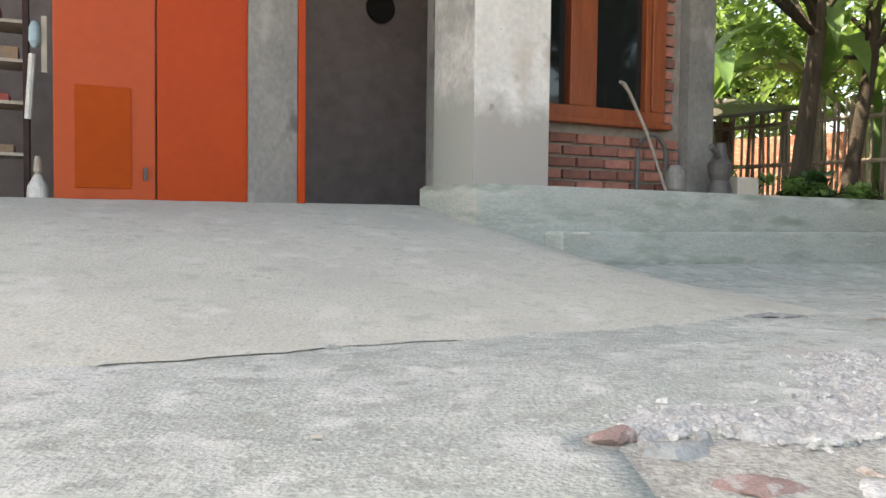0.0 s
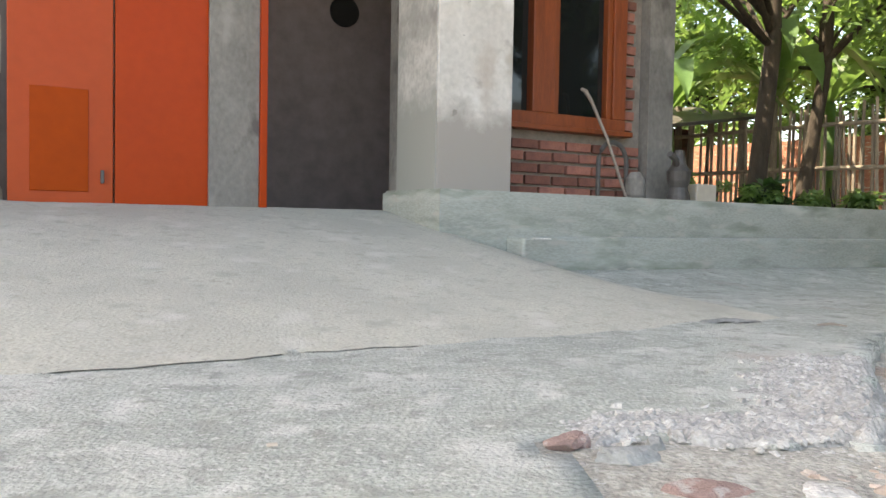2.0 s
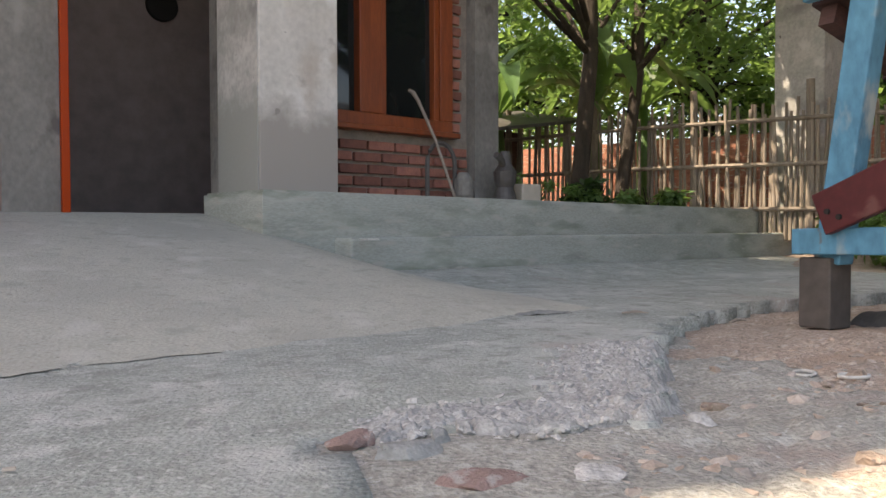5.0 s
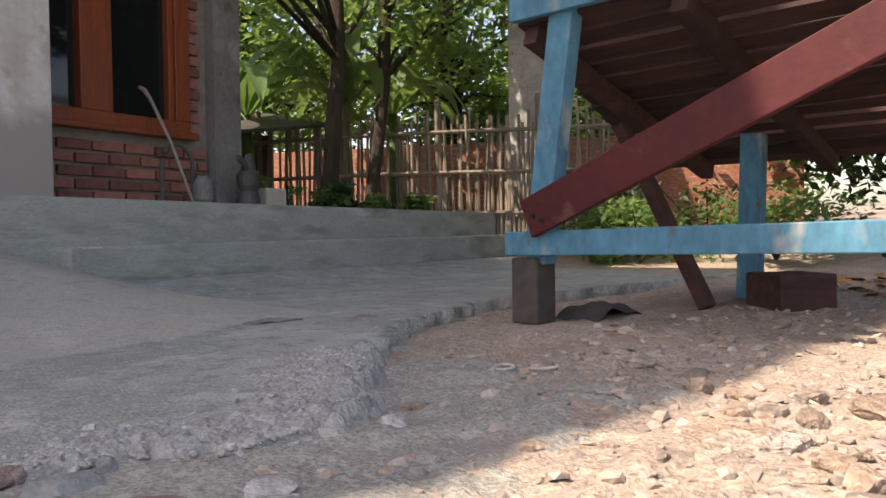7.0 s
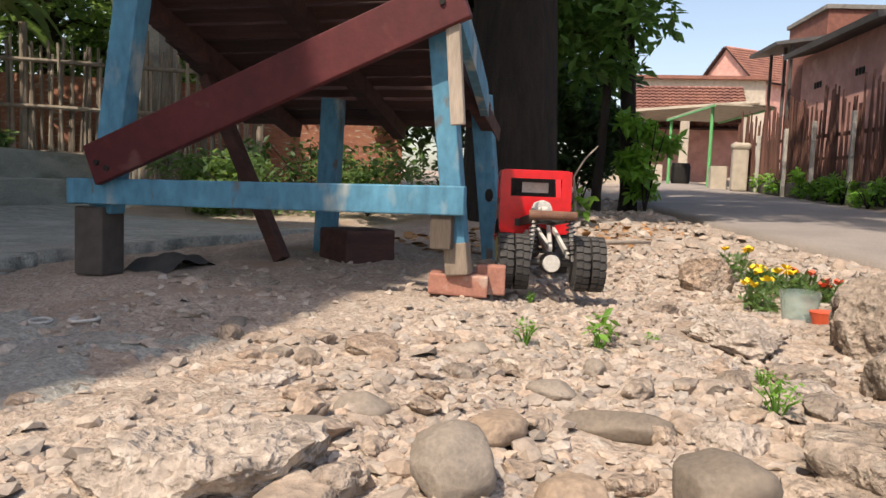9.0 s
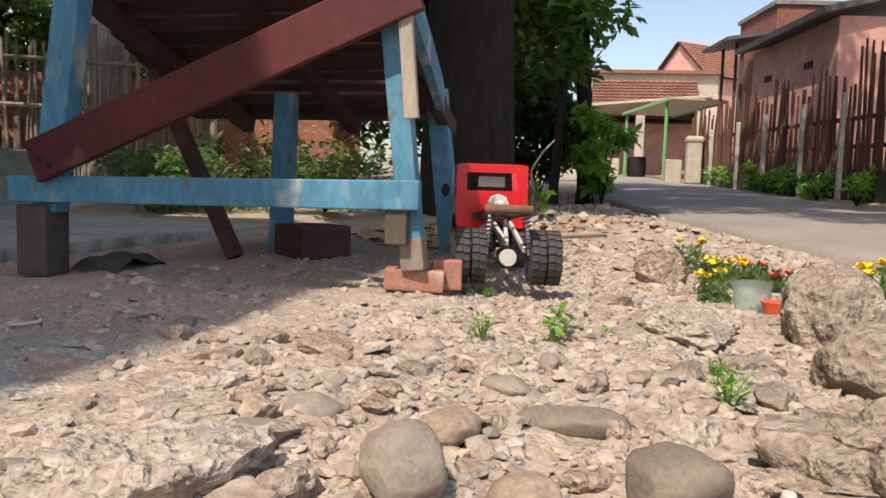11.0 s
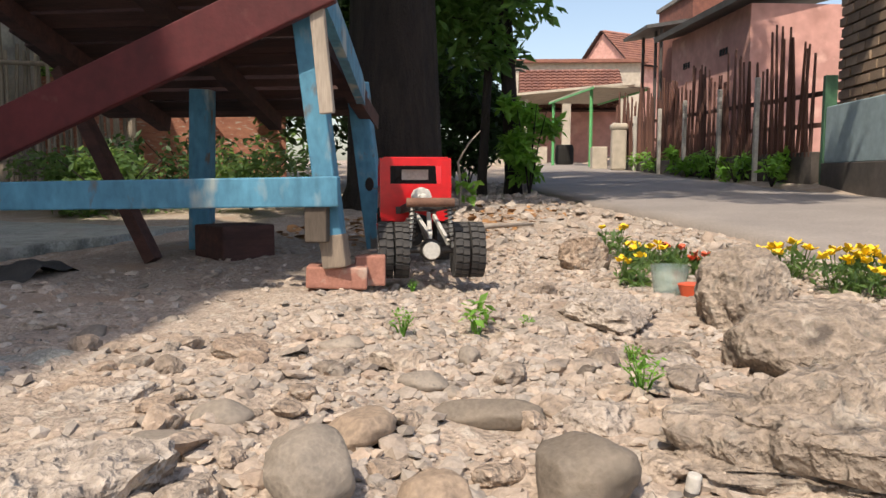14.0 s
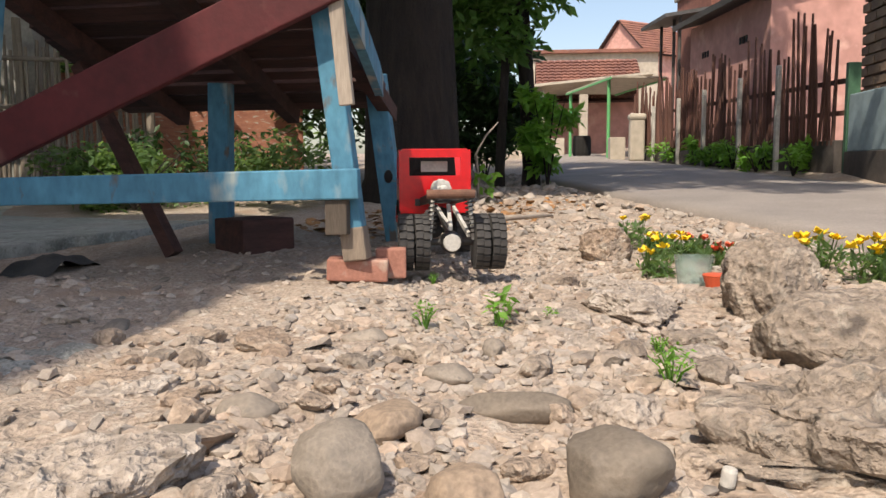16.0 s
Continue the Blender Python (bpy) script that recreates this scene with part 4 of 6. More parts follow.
# the slender leafy tree by the road
tree(6.75, 2.12, 0.14, 3.4, 0.07, blobs(rnd, 30, (-0.1, 0.38, 2.1), (0.5, 0.50, 1.0), 0.22, 0.42), "slender roadside tree with bright green leaves", M_ROADLEAF, 32, 0.075, 150, (-0.15, 0.1))
tree(6.45, 2.30, 0.12, 3.4, 0.04, blobs(rnd, 8, (0, 0.1, 2.3), (0.4, 0.4, 0.9), 0.22, 0.4), "thin roadside tree trunk with hanging leaves", M_ROADLEAF, 33, 0.07, 140, (0.25, -0.1))
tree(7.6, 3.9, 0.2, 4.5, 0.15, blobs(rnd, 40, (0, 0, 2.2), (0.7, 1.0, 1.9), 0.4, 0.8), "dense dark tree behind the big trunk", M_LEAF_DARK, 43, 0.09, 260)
# garden trees beyond the porch
tree(2.90, 6.45, 0.2, 4.6, 0.075, blobs(rnd, 20, (-0.25, 0.0, 3.2), (1.5, 1.3, 1.0), 0.3, 0.6), "dark garden tree with a crooked trunk", M_LEAF, 34, 0.075, 170, (0.35, 0.2), M_BARK_PALE)
tree(3.45, 6.75, 0.2, 4.2, 0.06, blobs(rnd, 18, (0.5, 0.3, 2.6), (1.1, 1.2, 1.2), 0.35, 0.65), "slim garden tree behind the porch", M_LEAF, 35, 0.07, 170, (0.5, 0.1), M_BARK_PALE)
tree(5.6, 8.6, 0.25, 4.6, 0.12, blobs(rnd, 26, (0, 0, 2.8), (1.8, 1.2, 1.6), 0.4, 0.8), "leafy green tree beyond the bamboo fence", M_LEAF, 36, 0.08, 230)
tree(3.6, 11.0, 0.25, 5.5, 0.16, blobs(rnd, 30, (0, 0, 3.2), (2.6, 1.5, 2.0), 0.5, 1.0), "tall leafy tree at the back of the garden", M_LEAF, 37, 0.11, 240)
tree(7.6, 9.5, 0.3, 5.5, 0.16, blobs(rnd, 30, (0, 0, 3.0), (2.2, 2.0, 2.0), 0.5, 1.0), "tall leafy tree behind the fence", M_LEAF_DARK, 38, 0.10, 240)
tree(8.6, 6.2, 0.3, 5.5, 0.18, blobs(rnd, 28, (0, 0, 3.0), (1.8, 1.8, 1.8), 0.5, 1.0), "tall dark tree beyond the stall", M_LEAF_DARK, 39, 0.10, 240)


def banana(x, y, z, h, seed):
    """A banana plant: a pale stem and long drooping blades with a midrib."""
    rnd = random.Random(seed)
    t = thing("banana_plant", pose(x, y, z), "banana plant with broad drooping green leaves", "plant", "banana plants")
    part("stem", tube(bmesh.new(), [(0, 0, 0), (0.02, 0, h * 0.5), (0, 0.02, h)], [0.10, 0.085, 0.06], 10), M_BANANA, t, smooth=True)
    for k in range(8):
        a = k * 2.4 + rnd.uniform(-0.3, 0.3)
        length, wide, rise = rnd.uniform(0.9, 1.3), rnd.uniform(0.09, 0.14), rnd.uniform(0.5, 1.2)
        d, s = Vector((math.cos(a), math.sin(a), 0)), Vector((-math.sin(a), math.cos(a), 0))
        bm = bmesh.new()
        rows = []
        for n in range(9):
            f = n / 8
            c = Vector((0, 0, h * 0.95)) + d * (length * f) + Vector((0, 0, rise * math.sin(f * 2.2) * 0.8 - 0.55 * f * f))
            w = wide * math.sin(math.pi * min(1, 0.06 + f * 0.94)) ** 0.6 * (0.15 if n == 0 else 1)
            rows.append([bm.verts.new(c + s * w + Vector((0, 0, 0.05 * w / wide))), bm.verts.new(c), bm.verts.new(c - s * w + Vector((0, 0, 0.05)))])
        for r0, r1 in zip(rows, rows[1:]):
            bm.faces.new((r0[0], r1[0], r1[1], r0[1]))
            bm.faces.new((r0[1], r1[1], r1[2], r0[2]))
        part("leaf", bm, M_BANANA, t, smooth=True)


banana(2.62, 7.75, 0.2, 1.25, 1)
banana(4.35, 7.9, 0.25, 1.35, 2)
banana(3.55, 7.5, 0.2, 1.3, 3)


def bush(x, y, z, r, h, label, leaf, seed, size=0.04, n=9, per=130, name="bush", group=""):
    rnd = random.Random(seed)
    b = thing(name, pose(x, y, z), label, "bush", group)
    for k in range(5):
        a = k * 1.26
        part("stem", tube(bmesh.new(), [(0, 0, -0.02), (math.cos(a) * r * 0.3, math.sin(a) * r * 0.3, h * 0.5), (math.cos(a) * r * 0.6, math.sin(a) * r * 0.6, h * 0.85)], [0.008, 0.006, 0.003], 5), M_BARK, b)
    leaf_cloud("leaves", blobs(rnd, n, (0, 0, h * 0.55), (r * 0.7, r * 0.7, h * 0.35), r * 0.3, r * 0.55), per, size, leaf, b, seed)


bush(4.17, 4.05, 0.05, 0.55, 0.40, "sunlit green bush beyond the stall", M_LEAF, 51, group="hedge bushes")
bush(4.75, 3.40, 0.07, 0.45, 0.40, "sunlit green bush beyond the stall", M_LEAF, 52, group="hedge bushes")
bush(4.55, 4.6, 0.05, 0.5, 0.42, "sunlit green bush beyond the stall", M_LEAF, 53, group="hedge bushes")
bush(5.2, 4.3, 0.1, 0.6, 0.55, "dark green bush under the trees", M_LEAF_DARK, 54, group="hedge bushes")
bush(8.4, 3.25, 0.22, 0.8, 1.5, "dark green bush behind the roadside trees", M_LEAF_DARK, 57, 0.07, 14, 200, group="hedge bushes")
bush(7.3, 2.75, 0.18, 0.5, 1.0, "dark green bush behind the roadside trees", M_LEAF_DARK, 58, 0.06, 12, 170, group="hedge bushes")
bush(2.75, 5.85, 0.25, 0.22, 0.42, "low garden bush behind the porch", M_LEAF_DARK, 55, 0.05)
bush(3.3, 5.9, 0.25, 0.25, 0.4, "low garden bush with pale leaves", M_LEAF, 56, 0.04)


bush(6.50, 1.90, 0.14, 0.24, 0.85, "bright green shrub at the edge of the road", M_WEED, 59, 0.055, 13, 95, "roadside_shrub")


def far_woods():
    """Dense greenery that closes the view behind the gardens."""
    rnd = random.Random(77)
    clumps = []
    for k in range(150):
        f = rnd.random()
        x, y = -3 + 17 * f, 15.5 - 5.5 * f + rnd.uniform(-1.2, 1.2)
        r = rnd.uniform(0.6, 1.2)
        clumps.append(((x, y, rnd.uniform(0.2, 5.0)), (r, r, r * 0.8)))
    near = []
    for k in range(70):
        f = rnd.random()
        r = rnd.uniform(0.35, 0.6)
        near.append(((2.2 + 6.6 * f, 11.8 - 6.6 * f + rnd.uniform(-0.4, 0.6), rnd.uniform(0.9, 3.2)), (r, r, r)))
    tagged(leaf_cloud("garden_hedge", near, 105, 0.085, M_LEAF, None, 79), "dense green hedge behind the garden wall", "hedge", kind="stuff")
    tagged(leaf_cloud("far_woods", clumps, 105, 0.15, M_LEAF, None, 78), "dense green trees closing the gardens", "trees", kind="stuff")


far_woods()


def creeper_row():
    rnd = random.Random(61)
    for k, x in enumerate((7.8, 8.6, 9.2, 9.6, 10.0, 10.4, 11.2, 11.9, 12.5)):
        y = road_right(x) - 0.12
        bush(x, y, far_rise(x) + 0.02, rnd.uniform(0.15, 0.27), rnd.uniform(0.18, 0.36), "low green plants at the foot of the fence", M_WEED, 62 + k, 0.05, 5, 50, "verge_plant", "verge plants")


creeper_row()


def weed(x, y, h, seed, label="small green weed growing between the stones", broad=False):
    rnd = random.Random(seed)
    w = thing("weed", pose(x, y, ground_z(x, y)), label, "plant", "weeds")
    for k in range(7 if broad else 11):
        a = k * 2.4
        d = Vector((math.cos(a), math.sin(a), 0))
        tip = d * h * rnd.uniform(0.3, 0.6) + Vector((0, 0, h * rnd.uniform(0.5, 1.0)))
        part("stem", tube(bmesh.new(), [(0, 0, -0.01), tip * 0.5 + Vector((0, 0, h * 0.12)), tip], [0.0016, 0.0012, 0.0008], 5), M_WEED, w)
    leaf_cloud("leaves", [((0, 0, h * 0.7), (h * 0.5, h * 0.5, h * 0.35))], 38 if broad else 60, h * (0.22 if broad else 0.13), M_WEED, w, seed, 0.0)


weed(1.60, 0.72, 0.05, 1)
weed(1.68, 0.60, 0.06, 2, broad=True)
weed(1.39, 0.25, 0.06, 3)
weed(1.75, 0.52, 0.03, 4)
weed(1.62, 0.30, 0.03, 5)
weed(2.25, 1.0, 0.03, 6)
M_YELLOW = plain("yellow_petals", (0.80, 0.55, 0.02), 0.6)
M_RED = plain("red_petals", (0.62, 0.10, 0.04), 0.6)


def flower_plant(x, y, h, n, seed, petal=M_YELLOW):
    rnd = random.Random(seed)
    f = thing("flower_plant", pose(x, y, ground_z(x, y)), "low flowering plant with yellow blooms" if petal == M_YELLOW else "low flowering plant with red blooms", "flower", "flower bed plants")
    leaf_cloud("leaves", [((0, 0, h * 0.4), (h * 0.9, h * 0.7, h * 0.4))], 150, 0.014, M_LEAF, f, seed, -0.6, 2.6)
    for k in range(n):
        p = Vector((rnd.uniform(-h, h) * 0.8, rnd.uniform(-h, h) * 0.6, h * rnd.uniform(0.75, 1.1)))
        part("stem", tube(bmesh.new(), [(p.x * 0.5, p.y * 0.5, 0), p], [0.002, 0.0015], 5), M_LEAF, f)
        bm = bmesh.new()
        for j in range(11):
            a, lift, s0 = j * 2.4 + rnd.uniform(-0.4, 0.4), rnd.uniform(0.2, 1.6), rnd.uniform(0.6, 1.05)
            d, s = Vector((math.cos(a), math.sin(a), lift)).normalized() * s0, Vector((-math.sin(a), math.cos(a), rnd.uniform(-0.4, 0.4))) * s0
            c = bm.verts.new(p)
            l, r2, t = (bm.verts.new(p + d * 0.017 + s * 0.010), bm.verts.new(p + d * 0.017 - s * 0.010), bm.verts.new(p + d * 0.026))
            bm.faces.new((c, r2, t, l))
        part("bloom", bm, petal, f)


for k, (x, y, h, n) in enumerate(((3.2, 0.62, 0.10, 4), (3.0, 0.50, 0.08, 4), (2.9, 0.40, 0.09, 4), (2.95, 0.12, 0.08, 4), (2.75, 0.02, 0.10, 9), (2.55, -0.10, 0.11, 12), (2.45, -0.20, 0.09, 8), (2.65, -0.15, 0.10, 7), (2.35, -0.30, 0.08, 5))):
    flower_plant(x, y, h, n, 70 + k)
flower_plant(2.62, 0.44, 0.09, 4, 93)
flower_plant(2.55, 0.215, 0.08, 3, 94)
flower_plant(2.85, 0.30, 0.07, 4, 90, M_RED)
flower_plant(3.02, 0.38, 0.07, 3, 91, M_RED)


# ---------------------------------------------------------------- walls of brick, laid piece by piece
def brick_courses(parent, u0, u1, z0, z1, d, length=0.20, height=0.05, joint=0.016, deep=0.05, seed=3, teeth=0.0, skip=0.0, material=M_BRICK):
    """Single bricks under a wall, in its own frame, their faces a little proud of the mortar."""
    rnd = random.Random(seed)
    shapes = [mesh_from(boxed(-length / 2, length / 2, -deep / 2, deep / 2, -height / 2, height / 2, bevel=0.004), "brick", material) for _ in range(1)]
    row, z = 0, z0 + height / 2 + 0.006
    while z + height / 2 < z1:
        u = u0 - (length + joint) * (0.5 if row % 2 else 0.0)
        while u < u1:
            a, b = max(u, u0), min(u + length, u1 + (teeth if row % 2 else 0))
            if b - a > 0.03 and rnd.random() >= skip:
                ob = new("brick", shapes[0])
                ob.parent = parent
                ob.matrix_basis = pose((a + b) / 2, d + rnd.uniform(-0.004, 0.004), z + rnd.uniform(-0.002, 0.002), 0, 0, rnd.uniform(-1, 1)) @ Matrix.Diagonal(((b - a) / length, 1, 1, 1))
            u += length + joint
        z += height + joint
        row += 1


# ---------------------------------------------------------------- bamboo fence and garden wall
def bamboo_fence():
    a, b = Vector((2.2, 8.7, 0)), Vector((5.3, 5.0, 0))
    f = thing("bamboo_fence", pose(0, 0, 0), "weathered bamboo slat fence around the garden", "fence")
    rnd = random.Random(8)
    d = (b - a).normalized()
    n = 118
    slat = mesh_from(tube(bmesh.new(), [(0, 0, 0), (0.004, 0, 0.6), (0, 0, 1.2)], [0.016, 0.015, 0.013], 6), "slat", M_BAMBOO)
    for k in range(n):
        p = a.lerp(b, k / (n - 1)) + d * rnd.uniform(-0.008, 0.008)
        if rnd.random() < 0.05:
            continue
        ob = new("slat", slat)
        ob.parent = f
        ob.matrix_basis = pose(p.x, p.y, 0.16, rnd.uniform(-2.5, 2.5), rnd.uniform(-2.5, 2.5), rnd.uniform(0, 360)) @ Matrix.Diagonal((1, 1, rnd.uniform(0.88, 1.05), 1))
    for z in (0.42, 0.80, 1.18):
        side = Vector((-d.y, d.x, 0)) * -0.03
        part("rail", tube(bmesh.new(), [a + side + Vector((0, 0, z)), a.lerp(b, 0.5) + side + Vector((0, 0, z + 0.02)), b + side + Vector((0, 0, z - 0.01))], 0.02, 7), M_BAMBOO, f)
    for k in range(6):
        p = a.lerp(b, k / 5)
        part("post", tube(bmesh.new(), [p + Vector((0, 0, -0.1)), p + Vector((0.01, 0, 0.7)), p + Vector((0, 0, 1.5))], [0.04, 0.036, 0.033], 8), M_BAMBOO, f)


bamboo_fence()
gw = part("garden_wall", beam(bmesh.new(), (2.6, 10.6, 0.6), (7.4, 4.9, 0.6), 0.14, 1.3), M_WALLRED)
tagged(gw, "low red brick wall behind the garden", "wall", kind="structure")


def lean_to():
    """A small sheet roof on poles beside the house."""
    s = thing("garden_shed", pose(2.55, 7.6, 0.2, 0, 0, 20), "small dark garden shed with a tin sheet roof", "shed")
    part("roof", boxed(-0.75, 0.75, -0.5, 0.5, 0.0, 0.03, pose(0, 0, 1.12, 12, -8)), M_TIN, s)
    part("back", boxed(-0.65, 0.65, 0.40, 0.43, 0, 1.1), M_DARKWOOD, s)
    for x, y in ((-0.6, -0.4), (0.6, -0.4)):
        part("post", tube(bmesh.new(), [(x, y, 0), (x, y, 1.1)], 0.025, 7), M_BAMBOO, s)


lean_to()


# ---------------------------------------------------------------- across the road
ROADSIDE = pose(7.3, -0.42, 0, 0, 0, 17.0)
FENCE_LINE = pose(7.3, -0.42, 0, 0, 0, 26.0)


def roadside_fence():
    """Uneven dark pickets between pale posts, on a low plinth; x runs along the road."""
    f = thing("picket_fence", FENCE_LINE, "uneven dark picket fence with pale posts", "fence")
    rnd = random.Random(14)
    part("plinth", boxed(0.3, 6.4, -0.06, 0.03, 0.0, 0.50, bevel=0.01), M_DARKBASE, f)
    picket = mesh_from(tube(bmesh.new(), [(0, 0, 0), (0.006, 0, 0.5), (0, 0, 1.0)], [0.017, 0.016, 0.010], 6), "picket", M_FENCE_DARK)
    posts = (1.28, 2.15, 3.16, 4.05, 5.1, 6.2)
    k = 0
    x = 0.35
    while x < 6.3:
        bay = x % 1.02 / 1.02
        top = 0.78 + 0.38 * bay * (1.15 - 0.09 * x) + rnd.uniform(-0.07, 0.07)
        ob = new("picket", picket)
        ob.parent = f
        ob.matrix_basis = pose(x, 0.02, 0.45 + 0.02 * x, rnd.uniform(-2, 2), rnd.uniform(-3, 3), rnd.uniform(0, 360)) @ Matrix.Diagonal((1, 1, max(0.35, top), 1))
        x += rnd.uniform(0.055, 0.085)
        k += 1
    for z in (0.72, 0.98):
        part("rail", beam(bmesh.new(), (0.2, -0.02, z), (6.3, -0.02, z + 0.1), 0.03, 0.04), M_FENCE_DARK, f)
    for n, x in enumerate(posts):
        part("post", boxed(x - 0.022, x + 0.022, 0.035, 0.08, 0.1, 1.24 - 0.02 * n, bevel=0.008), M_POST, f, "pale concrete post")


roadside_fence()


def tile_slope(bm, w, l, m, cols, rows):
    """A slope of half-round clay tiles, in steps from row to row."""
    grid = []
    for r in range(rows):
        for e in (0, 1):
            line = []
            for c in range(cols * 4 + 1):
                x = -w / 2 + w * c / (cols * 4)
                y = l * (r + e) / rows
                z = 0.03 * (1 - e) + 0.024 * (0, 0.8, 1, 0.8)[c % 4]
                line.append(bm.verts.new(m @ Vector((x, y, z))))
            grid.append(line)
    for a, b in zip(grid, grid[1:]):
        for c in range(len(a) - 1):
            bm.faces.new((a[c], a[c + 1], b[c + 1], b[c]))
    return bm


def tiled_roof(parent, w, run, rise, z, cols, rows, over=0.3):
    """A gable roof along x; two slopes of tiles over dark boards."""
    slope = math.degrees(math.atan2(rise, run))
    length = math.hypot(run, rise) + over
    for turn in (0, 180):
        m = pose(0, 0, 0, 0, 0, turn) @ pose(0, -run - over * 0.9, z - over * 0.9 * rise / run, slope, 0, 0)
        part("roof", tile_slope(bmesh.new(), w + 0.4, length, m, cols, rows), M_TILE_ROOF, parent)
        part("roof_board", boxed(-w / 2 - 0.2, w / 2 + 0.2, 0, length, -0.06, -0.02, m), M_DARKWOOD, parent)


def gable_wall(bm, w, run, h, rise):
    """A closed body with gables on its short sides."""
    pts = [(-run, 0), (run, 0), (run, h), (0, h + rise), (-run, h)]
    a = [bm.verts.new((-w / 2, y, z)) for y, z in pts]
    b = [bm.verts.new((w / 2, y, z)) for y, z in pts]
    bm.faces.new(a[::-1])
    bm.faces.new(b)
    for k in range(5):
        bm.faces.new((a[k], a[(k + 1) % 5], b[(k + 1) % 5], b[k]))
    bmesh.ops.recalc_face_normals(bm, faces=bm.faces)
    return bm


def pink_house():
    """The long pink house behind the picket fence, its eaves along the road."""
    h = thing("pink_house", FENCE_LINE, "long pink plastered house with dark eaves", "house")
    part("wall", boxed(2.52, 5.0, -3.6, -0.42, 0.2, 2.22, bevel=0.01), M_PINK, h)
    part("roof", boxed(2.36, 5.1, -3.9, -0.20, 0, 0.07, pose(0, 0, 2.16, 0, 0) @ pose(0, 0, 0, -14)), M_TIN, h, "dark tin roof with a low eave")
    for x in (3.1, 4.3):
        for k in range(3):
            part("vent", boxed(x + k * 0.085, x + k * 0.085 + 0.05, -0.435, -0.41, 1.75, 1.83), M_BLACK, h)
    t = thing("tin_canopy", FENCE_LINE, "dark tin canopy on slim posts", "canopy")
    part("roof", boxed(5.2, 6.4, -0.84, -0.12, 0, 0.05, pose(0, 0, 2.42, -9, 0)), M_TIN, t)
    for x in (5.4, 5.65, 6.25):
        part("post", tube(bmesh.new(), [(x, -0.4, 0.3), (x, -0.4, 2.49)], 0.025, 8), M_TIN, t)
    u = thing("brick_storey", FENCE_LINE, "unplastered brick upper wall behind the roofs", "house")
    part("wall", boxed(5.5, 7.0, -2.1, -0.9, 0.3, 3.02), M_BRICK, u)
    part("coping", boxed(5.46, 7.04, -2.14, -0.86, 3.02, 3.08), M_PLASTER, u)


pink_house()


def pale_wall():
    w = part("wall_pale_blue", boxed(-2.6, 0.15, -0.12, 0.03, 0.40, 0.86, bevel=0.008), M_PALEBLUE)
    w.matrix_world = ROADSIDE
    tagged(w, "pale blue painted low wall by the road", "wall", kind="structure")
    # shadow below the blue wall is painted in as a dark base
    w = part("wall_plinth", boxed(-2.6, 0.16, -0.14, 0.05, -0.05, 0.40, bevel=0.008), M_DARKBASE)
    w.matrix_world = ROADSIDE
    tagged(w, "low wall base with shadow put into its colour", "wall", kind="structure")
    h = thing("brick_house", ROADSIDE, "rough unplastered brick house beside the road", "house")
    core = part("wall", boxed(-3.2, 1.1, -0.75, -0.45, 0.0, 2.0), M_MORTAR, h)
    brick_courses(core, -0.6, 1.1, 0.9, 1.95, -0.44, 0.24, 0.075, 0.02, 0.05, 9, material=M_TANBRICK)
    part("roof", boxed(-3.2, 1.12, -0.78, -0.42, 2.002, 2.05), M_TIN, h)
    p = part("green_post", boxed(0.16, 0.22, -0.06, 0.04, 0.1, 1.12, bevel=0.006), mat("green_paint", (0.05, 0.13, 0.07), (0.03, 0.09, 0.05), scale=6, rough=0.6))
    p.matrix_world = ROADSIDE
    tagged(p, "dark green painted gate post", "post", kind="structure")


pale_wall()


